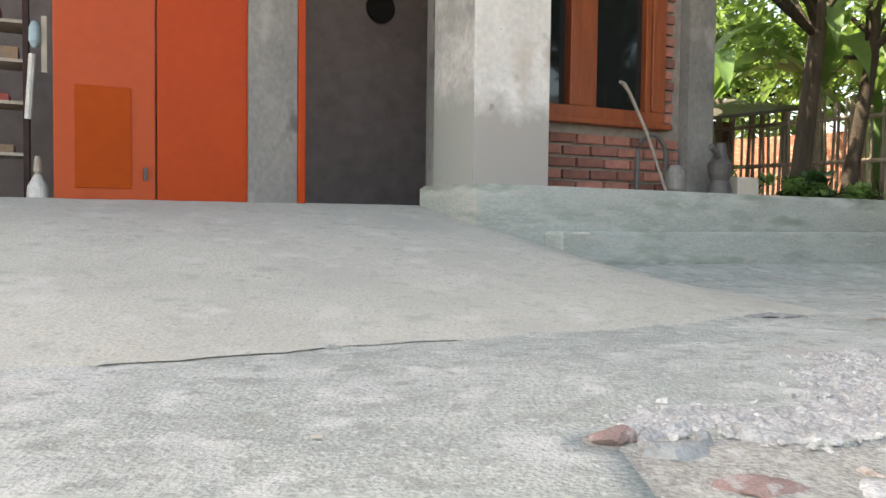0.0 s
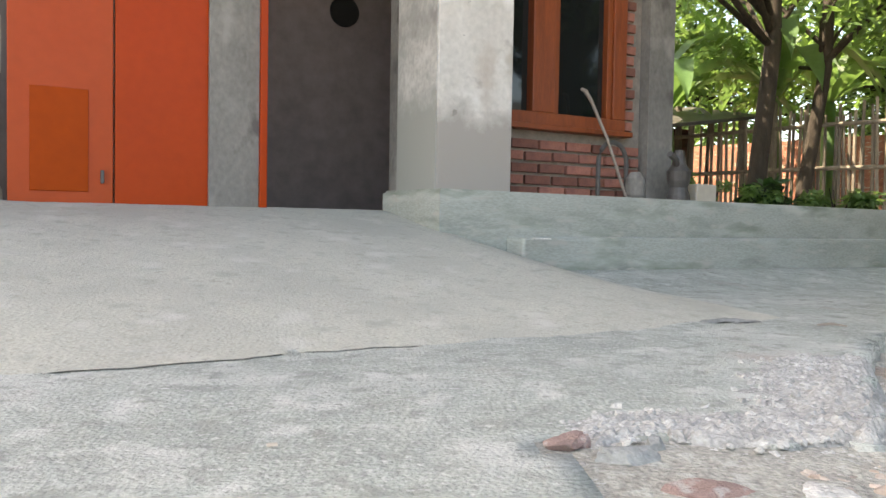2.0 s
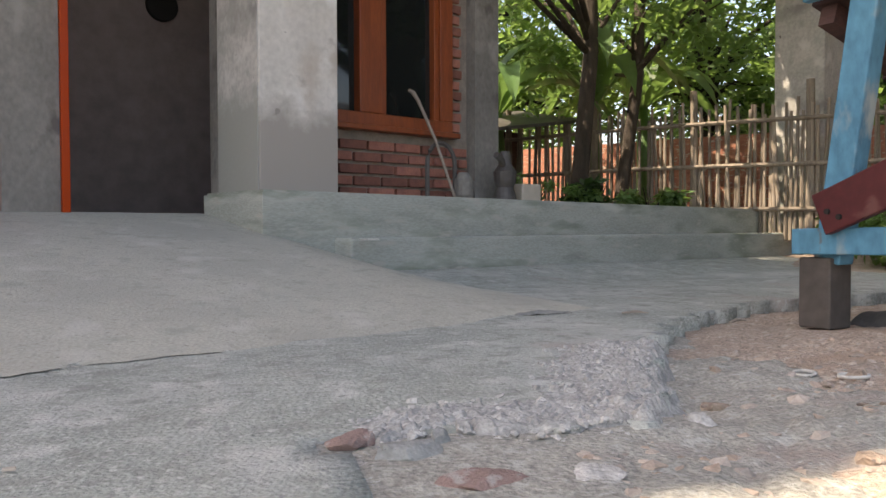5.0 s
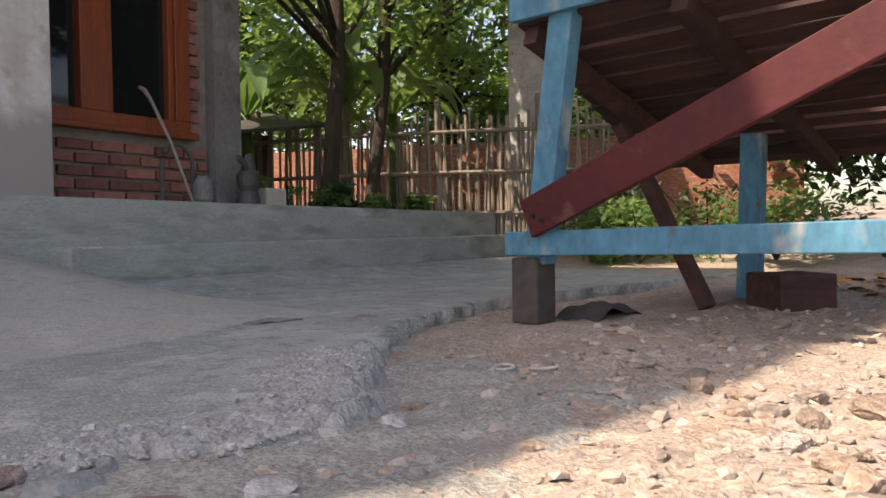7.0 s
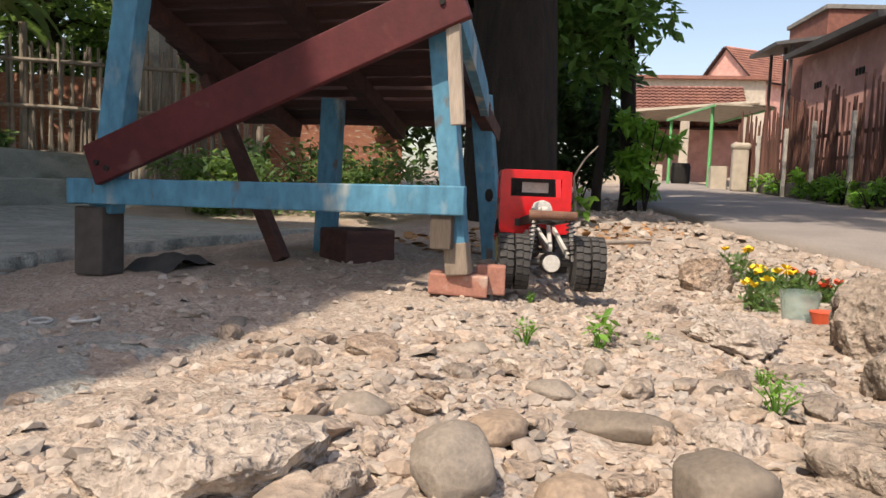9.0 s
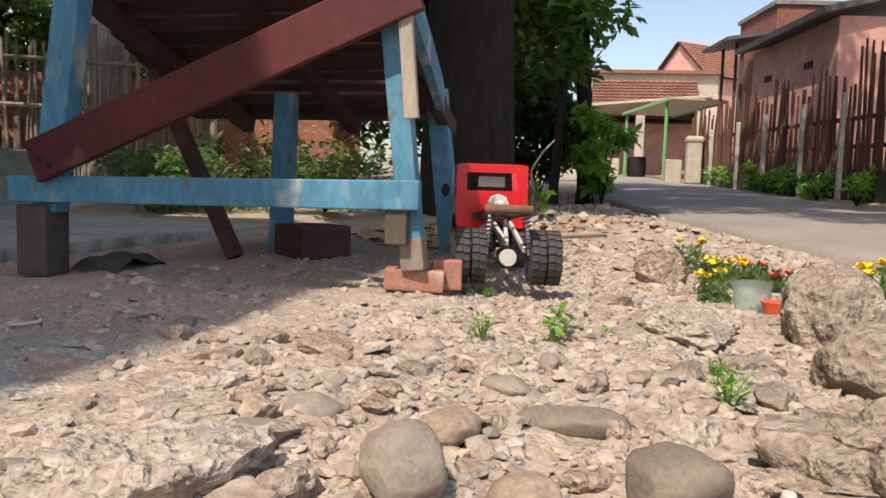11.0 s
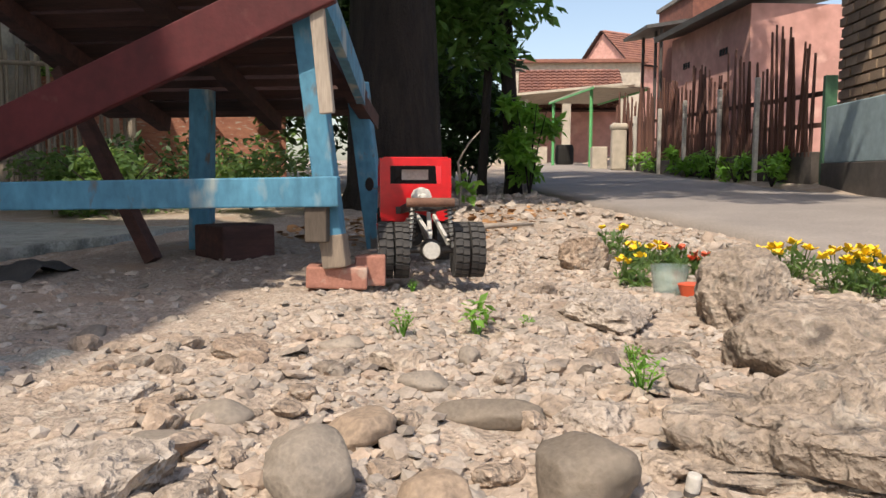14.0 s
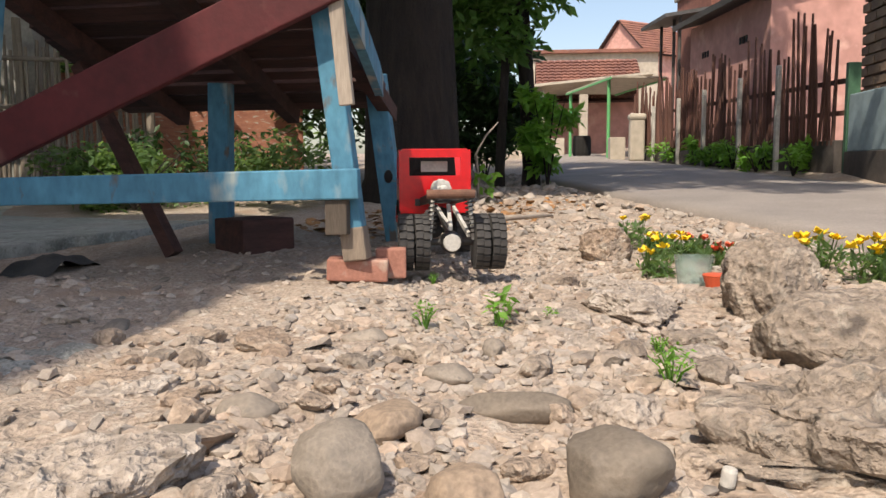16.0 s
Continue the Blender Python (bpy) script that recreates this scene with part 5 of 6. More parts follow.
def end_house():
    e = thing("tiled_house", pose(18.9, 4.55, 0.45, 0, 0, 108), "low cream house with a clay tiled roof", "house")
    part("wall", gable_wall(bmesh.new(), 2.0, 1.3, 1.5, 0.9), M_PINK, e)
    tiled_roof(e, 2.0, 1.3, 0.9, 1.5, 16, 13)
    p = thing("house_porch", pose(17.04, 4.30, 0.45, 0, 0, 108), "cream porch with columns and green canopy", "porch")
    part("roof", boxed(-1.5, 1.5, -0.9, 0.9, 0, 0.05, pose(0, 0, 1.5, 6, 5)), M_CREAM, p)
    for x in (-1.3, -0.1, 0.8, 1.25):
        part("column", boxed(x - 0.09, x + 0.09, 0.55, 0.73, 0, 1.45, bevel=0.01), M_CREAM, p)
    part("back_wall", boxed(-1.5, 1.5, -0.95, -0.85, 0, 1.5), M_CREAM, p)
    # thin black sheet on the wall, painted-in darkness of the porch interior
    part("doorway", boxed(-0.9, 0.1, -0.86, -0.83, 0, 1.25), M_BLACK, p)
    part("low_wall", boxed(0.3, 1.4, 0.75, 0.85, 0, 0.45), M_CREAM, p)
    c = thing("green_canopy", pose(14.5, 3.05, 0.45, 0, 0, 35), "light green sheet canopy on thin poles", "canopy")
    green = plain("green_sheet", (0.12, 0.42, 0.16), 0.5)
    part("sheet", boxed(-1.2, 0.9, -0.5, 0.5, 0, 0.03, pose(0, 0, 1.27, 0, 2)), M_CREAM, c)
    for y in (-0.5, 0.5):
        part("rail", beam(bmesh.new(), (-1.2, y, 1.30), (0.9, y, 1.23), 0.03, 0.03), green, c)
    part("pole", tube(bmesh.new(), [(-1.0, 0.45, 0), (-1.0, 0.45, 1.29)], 0.03, 8), green, c)
    part("pole", tube(bmesh.new(), [(0.8, 0.45, 0), (0.8, 0.45, 1.24)], 0.03, 8), green, c)
    g = thing("gabled_house", pose(37.8, 6.3, 0.6, 0, 0, -35), "taller house with a clay tiled gable roof", "house")
    part("wall", gable_wall(bmesh.new(), 3.0, 1.6, 4.9, 1.5), M_PINK, g)
    tiled_roof(g, 3.0, 1.6, 1.5, 4.9, 22, 13)
    b = thing("distant_house", pose(26.5, 6.4, 0.6, 0, 0, 20), "distant pinkish house with a flat wall", "house")
    part("wall", boxed(-2.2, 2.2, -2, 2, 0, 3.2), M_CREAM, b)
    part("roof", boxed(-2.4, 2.4, -2.2, 2.2, 3.2, 3.3), M_TILE_ROOF, b)
    q = thing("white_gate_post", pose(12.13, 2.15, 0.38, 0, 0, 17), "rounded white gate post by the road", "post")
    part("pillar", boxed(-0.11, 0.11, -0.11, 0.11, 0, 0.62, bevel=0.03), M_CREAM, q)
    part("cap", boxed(-0.13, 0.13, -0.13, 0.13, 0.60, 0.70, bevel=0.04), M_CREAM, q)
    q = part("roadside_block", boxed(-0.2, 0.2, -0.12, 0.12, 0, 0.36, bevel=0.01), M_CREAM)
    q.matrix_world = pose(12.9, 2.6, 0.4, 0, 0, 17)
    tagged(q, "low cream painted block by the gate", "block")
    q = part("dark_barrel", lathe(bmesh.new(), [(0.16, 0), (0.18, 0.1), (0.18, 0.35), (0.16, 0.42)], 20, "Z"), M_BLACK, smooth=False)
    q.matrix_world = pose(15.3, 3.75, 0.48)
    tagged(q, "dark round barrel beside the porch", "barrel")
    # overhead wire and its thin mast
    w = thing("power_line", pose(0, 0, 0), "thin overhead wire on slim masts", "power line")
    part("wire", tube(bmesh.new(), [(24, 12, 6.3), (23, 4, 5.9), (22, -6, 6.4)], 0.012, 5), M_BLACK, w)
    for x, y in ((24, 12), (22, -6)):
        part("mast", tube(bmesh.new(), [(x, y, 0.5), (x, y, 6.5)], 0.05, 8), M_TIN, w)


end_house()


# ---------------------------------------------------------------- toy truck
M_CAB = mat("red_cab_paint", (0.60, 0.006, 0.010), (0.54, 0.005, 0.009), scale=3, rough=0.28, bump=0.02, fine=30)
M_TYRE = mat("tyre_rubber", (0.038, 0.037, 0.037), (0.065, 0.06, 0.055), scale=18, rough=0.85, bump=0.3)
M_WHITE = mat("white_plastic", (0.60, 0.58, 0.53), (0.46, 0.44, 0.40), scale=14, rough=0.55, bump=0.1)
M_GOLD = mat("pale_gold_rim", (0.62, 0.56, 0.22), (0.52, 0.46, 0.16), scale=14, rough=0.45, bump=0.05)
M_CHASSIS = mat("black_chassis", (0.028, 0.026, 0.025), (0.045, 0.04, 0.036), scale=16, rough=0.6, bump=0.1)
M_STEEL = mat("motor_steel", (0.30, 0.31, 0.32), (0.24, 0.25, 0.26), scale=16, rough=0.35, bump=0.03, metal=0.9)
M_RUST = mat("rusty_pipe", (0.20, 0.10, 0.065), (0.12, 0.06, 0.04), scale=20, rough=0.85, bump=0.3)
M_PLY = mat("raw_plywood", (0.55, 0.36, 0.20), (0.45, 0.28, 0.15), scale=8, rough=0.8, bump=0.1)
M_LAMP = plain("headlamp_lens", (0.85, 0.86, 0.85), 0.15)
M_PINKTOY = plain("pink_plush", (0.55, 0.06, 0.13), 0.9)
TRUCK = pose(2.307, 0.970, 0.004, 0, 1.0, 29.5)
WR = 0.078


def wheel_mesh(width):
    """A tyre with blocks of tread: turned body plus lugs."""
    h = width / 2
    bm = lathe(bmesh.new(), [(WR * 0.55, -h), (WR * 0.80, -h * 1.02), (WR * 0.93, -h * 0.85), (WR * 0.96, -h * 0.6), (WR * 0.96, h * 0.6), (WR * 0.93, h * 0.85), (WR * 0.80, h * 1.02), (WR * 0.55, h)], 40)
    return bm


LUGS = {}


def tread(wheel, width):
    """The blocks of the tread, each its own piece on one mesh."""
    h = width / 2
    if width not in LUGS:
        LUGS[width] = mesh_from(boxed(-0.004, WR * 0.045 + 0.001, -h * 0.46, h * 0.46, -0.0080, 0.0080), "tread_block", M_TYRE)
    for k in range(22):
        for side in (-1, 1):
            a = (k + (0.15 if side > 0 else 0)) * math.tau / 22
            ob = new("tread_block", LUGS[width])
            ob.parent = wheel
            ob.matrix_basis = Matrix.Rotation(a, 4, "Y") @ Matrix.Translation((WR * 0.955, side * h * 0.5, 0))


def rim_dish(side, h):
    bm = lathe(bmesh.new(), [(WR * 0.10, side * h * 0.2), (WR * 0.46, side * h * 0.25), (WR * 0.52, side * h * 0.9), (WR * 0.57, side * h * 1.05), (WR * 0.575, side * h * 0.8), (WR * 0.5, -side * h * 0.3)], 36)
    return bm


def truck_wheel(parent, x, y, width, front, side):
    w = part("wheel", wheel_mesh(width), M_TYRE, parent, "black rubber wheel with chunky tread")
    w.matrix_basis = pose(x, y, WR)
    tread(w, width)
    h = width / 2
    if front:
        bm = lathe(bmesh.new(), [(WR * 0.50, side * h * 0.7), (WR * 0.58, side * h * 1.06), (WR * 0.52, side * h * 1.1), (WR * 0.47, side * h * 0.8)], 40)
        part("rim", bm, M_GOLD, w, "pale gold spoked rim")
        for k in range(18):
            a = k * math.tau / 18
            d = Vector((math.cos(a), 0, math.sin(a)))
            part("spoke", beam(bmesh.new(), d * WR * 0.08 + Vector((0, side * h * 0.85, 0)), d * WR * 0.50 + Vector((0, side * h * 0.95, 0)), 0.0045, 0.004, 0, (0, 1, 0)), M_GOLD, w)
        part("hub", lathe(bmesh.new(), [(0.010, side * h * 0.6), (0.009, side * h * 1.05)], 16), M_RUST, w)
        part("rim_back", lathe(bmesh.new(), [(WR * 0.5, side * h * 0.3), (WR * 0.5, side * h * 0.4)], 30), M_BLACK, w)
    else:
        part("rim", rim_dish(side, h), M_WHITE, w, "white dished rim")
        for k in range(5):
            a = k * math.tau / 5
            part("bolt", lathe(bmesh.new(), [(0.005, side * h * 0.2), (0.0045, side * h * 0.55)], 8, "Y", Matrix.Translation((math.cos(a) * WR * 0.24, 0, math.sin(a) * WR * 0.24))), M_STEEL, w)
        part("hub", lathe(bmesh.new(), [(0.011, side * h * 0.1), (0.010, side * h * 0.7)], 14), M_STEEL, w)


def plate(outer, holes, thick):
    """A flat sheet in x and z with holes, thick along y."""
    bm = bmesh.new()
    edges = []
    for loop in (outer, *holes):
        vs = [bm.verts.new((x, 0, z)) for x, z in loop]
        edges += [bm.edges.new((vs[k], vs[(k + 1) % len(vs)])) for k in range(len(vs))]
    bmesh.ops.triangle_fill(bm, edges=edges, use_beauty=True)
    got = bmesh.ops.extrude_face_region(bm, geom=bm.faces[:])
    bmesh.ops.translate(bm, vec=(0, thick, 0), verts=[g for g in got["geom"] if isinstance(g, bmesh.types.BMVert)])
    bmesh.ops.recalc_face_normals(bm, faces=bm.faces)
    return bm


def placed(ob, m):
    ob.matrix_basis = m
    return ob


def toy_truck():
    """x forward from the rear axle, y to its left."""
    t = thing("toy_truck", TRUCK, "red wooden remote controlled toy truck with bare chassis", "toy truck")
    base = 0.55
    for side in (-1, 1):
        truck_wheel(t, base, side * 0.098, 0.052, True, side)
        truck_wheel(t, 0, side * 0.128, 0.040, False, side)
        truck_wheel(t, 0, side * 0.083, 0.040, False, side)
        rail = beam(bmesh.new(), (-0.10, side * 0.047, 0.212), (0.52, side * 0.047, 0.178), 0.012, 0.026, 0.002)
        part("chassis_rail", rail, M_CHASSIS, t, "black painted chassis rail")
        part("trailing_link", beam(bmesh.new(), (0.03, side * 0.055, 0.095), (0.24, side * 0.036, 0.165), 0.010, 0.016, 0.002), M_WHITE, t, "white suspension link")
        part("front_link", beam(bmesh.new(), (0.52, side * 0.055, 0.095), (0.36, side * 0.036, 0.150), 0.010, 0.014, 0.002), M_WHITE, t)
        spring = [(0.012 * math.cos(k * 0.9) - 0.02 + k * 0.0002, side * (0.060 - k * 0.0002) + 0.012 * math.sin(k * 0.9), 0.10 + k * 0.0017) for k in range(60)]
        part("spring", tube(bmesh.new(), spring, 0.0022, 5), M_CHASSIS, t)
        part("shock_absorber", tube(bmesh.new(), [(-0.02, side * 0.062, 0.085), (-0.012, side * 0.050, 0.205)], 0.006, 10), M_WHITE, t)
    part("axle", tube(bmesh.new(), [(0, -0.13, WR), (0, 0.13, WR)], 0.010, 12), M_CHASSIS, t)
    part("axle", tube(bmesh.new(), [(base, -0.10, WR), (base, 0.10, WR)], 0.010, 12), M_CHASSIS, t)
    diff = part("differential", lathe(bmesh.new(), [(0.012, -0.036), (0.027, -0.030), (0.031, -0.010), (0.031, 0.02), (0.018, 0.05)], 24, "Z", pose(0, 0, WR, 0, 90, 0)), M_CHASSIS, t, smooth=False)
    part("cover", lathe(bmesh.new(), [(0.023, -0.040), (0.025, -0.034)], 24, "Z", pose(0, 0, WR, 0, 90, 0)), M_WHITE, diff, "round white differential cover")
    part("differential", lathe(bmesh.new(), [(0.012, -0.03), (0.028, -0.02), (0.028, 0.02), (0.012, 0.03)], 20, "Z", pose(base, 0, WR, 0, 90, 0)), M_CHASSIS, t)
    part("cross_pipe", tube(bmesh.new(), [(-0.095, -0.055, 0.214), (-0.095, 0.075, 0.214)], 0.0125, 14), M_RUST, t, "rusty brown cross pipe")
    part("upper_link", beam(bmesh.new(), (0.01, 0.0, 0.115), (0.25, 0.02, 0.170), 0.012, 0.014, 0.002), M_WHITE, t)
    part("upper_link", beam(bmesh.new(), (0.01, 0.0, 0.118), (0.25, -0.02, 0.172), 0.012, 0.014, 0.002), M_WHITE, t)
    part("drive_shaft", tube(bmesh.new(), [(0.04, 0, 0.085), (0.28, 0, 0.135)], 0.007, 10), M_STEEL, t)
    part("drive_shaft", tube(bmesh.new(), [(0.36, 0, 0.135), (0.53, 0, 0.085)], 0.007, 10), M_CHASSIS, t)
    part("transfer_motor", lathe(bmesh.new(), [(0.028, -0.04), (0.030, -0.036), (0.030, 0.030), (0.027, 0.034)], 24, "Z", pose(0.325, 0, 0.138, 0, 90, 0)), M_BLACK, t, "black drum shaped motor under the chassis")
    part("motor_end", lathe(bmesh.new(), [(0.026, 0.034), (0.026, 0.046), (0.008, 0.048)], 24, "Z", pose(0.325, 0, 0.138, 0, 90, 0)), M_WHITE, t)
    motor = part("motor", lathe(bmesh.new(), [(0.018, -0.040), (0.0225, -0.036), (0.0225, 0.036), (0.014, 0.040)], 28, "Z", pose(0.375, 0, 0.226, 0, 90, 0)), M_STEEL, t, "grey steel electric motor")
    part("slot", boxed(0.392, 0.40, -0.0235, -0.0215, 0.218, 0.236), M_BLACK, motor)
    for x in (0.245, 0.318):
        part("gear_plate", lathe(bmesh.new(), [(0.026, -0.004), (0.030, -0.003), (0.030, 0.003), (0.026, 0.004)], 8, "Z", pose(x, 0, 0.226, 0, 90, 0)), M_WHITE, t, "white winch plate")
    for k in range(5):
        a = k * math.tau / 5
        y, z = 0.023 * math.cos(a), 0.226 + 0.023 * math.sin(a)
        part("spacer", tube(bmesh.new(), [(0.245, y, z), (0.318, y, z)], 0.0042, 8), M_WHITE, t)
    part("winch_drum", lathe(bmesh.new(), [(0.010, -0.035), (0.010, 0.035)], 16, "Z", pose(0.282, 0, 0.226, 0, 90, 0)), M_STEEL, t)
    lever = part("lever", beam(bmesh.new(), (0.10, 0.01, 0.228), (0.215, 0.005, 0.219), 0.022, 0.018, 0.006), M_WHITE, t, "white plastic lever block")
    part("eye", lathe(bmesh.new(), [(0.010, -0.012), (0.010, 0.012)], 14, "Y", Matrix.Translation((0.222, 0.005, 0.224))), M_WHITE, lever)
    for x, z in ((-0.01, 0.205), (0.15, 0.197), (0.34, 0.187), (0.47, 0.18)):
        part("cross_member", boxed(x - 0.008, x + 0.008, -0.042, 0.042, z - 0.006, z + 0.006), M_CHASSIS, t)
    # cab
    x0, hw = base - 0.068, 0.123
    cab = part("cab", boxed(0.004, 0.15, -hw + 0.01, hw - 0.01, 0.352, 0.360, pose(x0, 0, 0), 0.003), M_CAB, t, "glossy red box cab")
    outer = [(0, 0.150), (0, 0.26), (0.004, 0.345), (0.012, 0.357), (0.148, 0.355), (0.168, 0.345), (0.182, 0.325), (0.200, 0.275), (0.208, 0.252), (0.218, 0.246), (0.228, 0.18), (0.234, 0.10), (0.165, 0.10), (0.158, 0.128), (0.142, 0.155), (0.118, 0.174), (0.088, 0.181), (0.058, 0.175), (0.034, 0.160), (0.014, 0.150)]
    hole = [(0.046, 0.338), (0.120, 0.338), (0.148, 0.332), (0.166, 0.305), (0.184, 0.260), (0.046, 0.260)]
    for y in (-hw, hw - 0.005):
        placed(part("side_panel", plate(outer, [hole], 0.005), M_CAB, cab, "red side panel with open window"), pose(x0, y, 0))
    rear = [(-hw + 0.004, 0.14), (hw - 0.004, 0.14), (hw - 0.004, 0.354), (-hw + 0.004, 0.354)]
    gap = [(-0.088, 0.268), (0.088, 0.268), (0.088, 0.330), (-0.088, 0.330)]
    placed(part("rear_panel", plate(rear, [gap], 0.005), M_CAB, cab, "red rear panel with open window"), pose(x0 + 0.0055, 0, 0, 0, 0, 90))
    front = [(-hw + 0.006, 0.0), (hw - 0.006, 0.0), (hw - 0.006, 0.125), (-hw + 0.006, 0.125)]
    shield = [(-0.098, 0.012), (0.098, 0.012), (0.096, 0.110), (-0.096, 0.110)]
    placed(part("windscreen_frame", plate(front, [shield], 0.004), M_CAB, cab), pose(x0 + 0.214, 0, 0.246, 0, 0, 90) @ pose(0, 0, 0, 24))
    part("hood", boxed(x0 + 0.212, x0 + 0.226, -hw + 0.006, hw - 0.006, 0.165, 0.248, bevel=0.005), M_CAB, cab)
    part("bumper", boxed(x0 + 0.200, x0 + 0.246, -hw - 0.004, hw + 0.004, 0.098, 0.162, bevel=0.005), M_CAB, cab, "deep red front bumper")
    part("grille", beam(bmesh.new(), (x0 + 0.228, -0.06, 0.215), (x0 + 0.228, 0.06, 0.215), 0.004, 0.006), M_BLACK, cab)
    for side in (-1, 1):
        part("headlight", boxed(x0 + 0.222, x0 + 0.230, side * 0.085 - 0.020, side * 0.085 + 0.020, 0.172, 0.198, bevel=0.006), M_LAMP, cab, "clear white headlight")
        mir = part("mirror", lathe(bmesh.new(), [(0.004, -0.008), (0.016, -0.006), (0.018, 0.006), (0.008, 0.009)], 16, "Z", pose(x0 + 0.222, side * (hw + 0.030), 0.268, 0, 90, 0) @ Matrix.Diagonal((1.4, 0.9, 1, 1))), M_BLACK, cab, "round black wing mirror")
        part("arm", tube(bmesh.new(), [(x0 + 0.215, side * hw, 0.250), (x0 + 0.225, side * (hw + 0.026), 0.252), (x0 + 0.222, side * (hw + 0.030), 0.262)], 0.0022, 6), M_STEEL, mir)
        arch = [(x0 + 0.088 + 0.070 * math.cos(a), side * (hw + 0.001), 0.112 + 0.071 * math.sin(a)) for a in (0.25 + 0.2 * k for k in range(14))]
        part("wheel_arch", tube(bmesh.new(), arch, 0.004, 6), M_BLACK, cab, "black arch trim")
        part("step", boxed(x0 + 0.166, x0 + 0.206, side * hw - 0.008, side * hw + 0.008, 0.118, 0.124, bevel=0.002), M_CAB, cab)
        part("door_handle", boxed(x0 + 0.052, x0 + 0.064, side * (hw + 0.001) - 0.002, side * (hw + 0.001) + 0.002, 0.240, 0.246, bevel=0.001), M_CAB, cab)
    part("cab_floor", boxed(x0 + 0.006, x0 + 0.205, -hw + 0.006, hw - 0.006, 0.182, 0.190), M_PLY, cab, "raw plywood cab floor")
    part("dashboard", boxed(x0 + 0.170, x0 + 0.205, -hw + 0.008, hw - 0.008, 0.190, 0.252, bevel=0.006), M_PLY, cab)
    wheel = [(x0 + 0.155, 0.045 + 0.022 * math.cos(a), 0.268 + 0.022 * math.sin(a)) for a in (k * math.tau / 16 for k in range(17))]
    part("steering_wheel", tube(bmesh.new(), wheel, 0.003, 6), M_BLACK, cab)
    part("seat", boxed(x0 + 0.030, x0 + 0.080, -0.09, 0.09, 0.190, 0.258, bevel=0.008), M_PLY, cab)
    part("paper", boxed(x0 + 0.05, x0 + 0.052, -0.048, 0.045, 0.282, 0.318), M_WHITE, cab, "white card behind the windscreen")
    for side in (-1, 1):
        part("cab_mount", boxed(x0 - 0.002, x0 + 0.02, side * 0.06 - 0.01, side * 0.06 + 0.01, 0.165, 0.19), M_CHASSIS, t)


toy_truck()


# ---------------------------------------------------------------- small things
M_FOOTBRICK = mat("dusty_brick", (0.40, 0.185, 0.135), (0.32, 0.145, 0.105), scale=14, rough=0.95, bump=0.4, spots=[((0.46, 0.34, 0.27), 20, 0.56, 0.70)])


def stall_bits():
    b = part("footing_brick", boxed(-0.078, 0.078, -0.05, 0.05, -0.028, 0.028, bevel=0.005), M_FOOTBRICK)
    b.matrix_world = pose(2.055, 1.125, 0.030, 0, 2, -63)
    tagged(b, "dusty red brick lying under the stall leg", "brick")
    b = part("footing_brick", boxed(-0.024, 0.024, -0.04, 0.04, -0.03, 0.050, bevel=0.005), M_FOOTBRICK)
    b.matrix_world = pose(2.125, 1.065, 0.03, 0, 0, 26)
    tagged(b, "upright pale red brick beside the stall leg", "brick")
    b = part("wooden_block", boxed(-0.11, 0.11, -0.1, 0.1, 0, 0.13, bevel=0.008), M_DARKWOOD)
    b.matrix_world = pose(2.66, 1.92, -0.02, 0, 0, -20)
    tagged(b, "dark wooden block under the stall", "block")


stall_bits()


M_STICK = mat("grey_stick", (0.33, 0.28, 0.23), (0.22, 0.18, 0.15), scale=8, rough=0.85, bump=0.3)


def porch_bits():
    """Tools, a stump-like pot and a white planter on the porch; in the house's frame."""
    hoe = thing("garden_hoe", HOUSE, "old hoe leaning on the wall under the window", "tool")
    part("shaft", tube(bmesh.new(), [(1.295, 0.04, 0.455), (1.23, 0.14, 0.80), (1.18, 0.24, 1.04), (1.15, 0.255, 1.09), (1.115, 0.25, 1.10)], [0.009, 0.009, 0.011, 0.014, 0.009], 9), M_STICK, hoe, "worn bent wooden shaft")
    m = thing("hand_sprayer", HOUSE, "small dirty metal contraption standing on the porch", "tool")
    loop = [(1.30 + 0.11 * math.cos(a), 0.17, 0.66 + 0.13 * math.sin(a)) for a in (math.pi * k / 10 for k in range(11))]
    part("frame", tube(bmesh.new(), [(1.41, 0.17, 0.455)] + loop + [(1.19, 0.17, 0.455)], 0.014, 8), M_TIN, m)
    part("tank", lathe(bmesh.new(), [(0.05, 0), (0.06, 0.02), (0.055, 0.12), (0.03, 0.16)], 18, "Z", Matrix.Translation((1.42, 0.10, 0.452))), M_PLASTER, m)
    j = thing("water_pump", HOUSE, "old rusty hand pump standing on the porch", "pump")
    part("body", lathe(bmesh.new(), [(0.075, 0), (0.07, 0.05), (0.055, 0.10), (0.07, 0.14), (0.075, 0.20), (0.045, 0.24), (0.03, 0.33)], 18, "Z", Matrix.Translation((1.76, 0.08, 0.43))), M_TIN, j)
    part("spout", tube(bmesh.new(), [(1.76, 0.08, 0.62), (1.70, 0.05, 0.70), (1.64, 0.04, 0.73)], 0.02, 8), M_TIN, j)
    p = thing("planter", HOUSE, "white plastic planter on the porch", "planter")
    part("tub", boxed(1.90, 2.08, 0.06, 0.20, 0.44, 0.56, bevel=0.01), M_CREAM, p)
    for u, h, s in ((2.12, 0.26, 5), (2.42, 0.22, 6), (2.9, 0.2, 7)):
        q = HOUSE @ Vector((u, 0.42, 0.40))
        bush(q.x, q.y, q.z, 0.16, h, "leafy pot plant growing beside the porch", M_LEAF, 80 + s, 0.03, 5, 60, "pot_plant", "pot plants")


porch_bits()


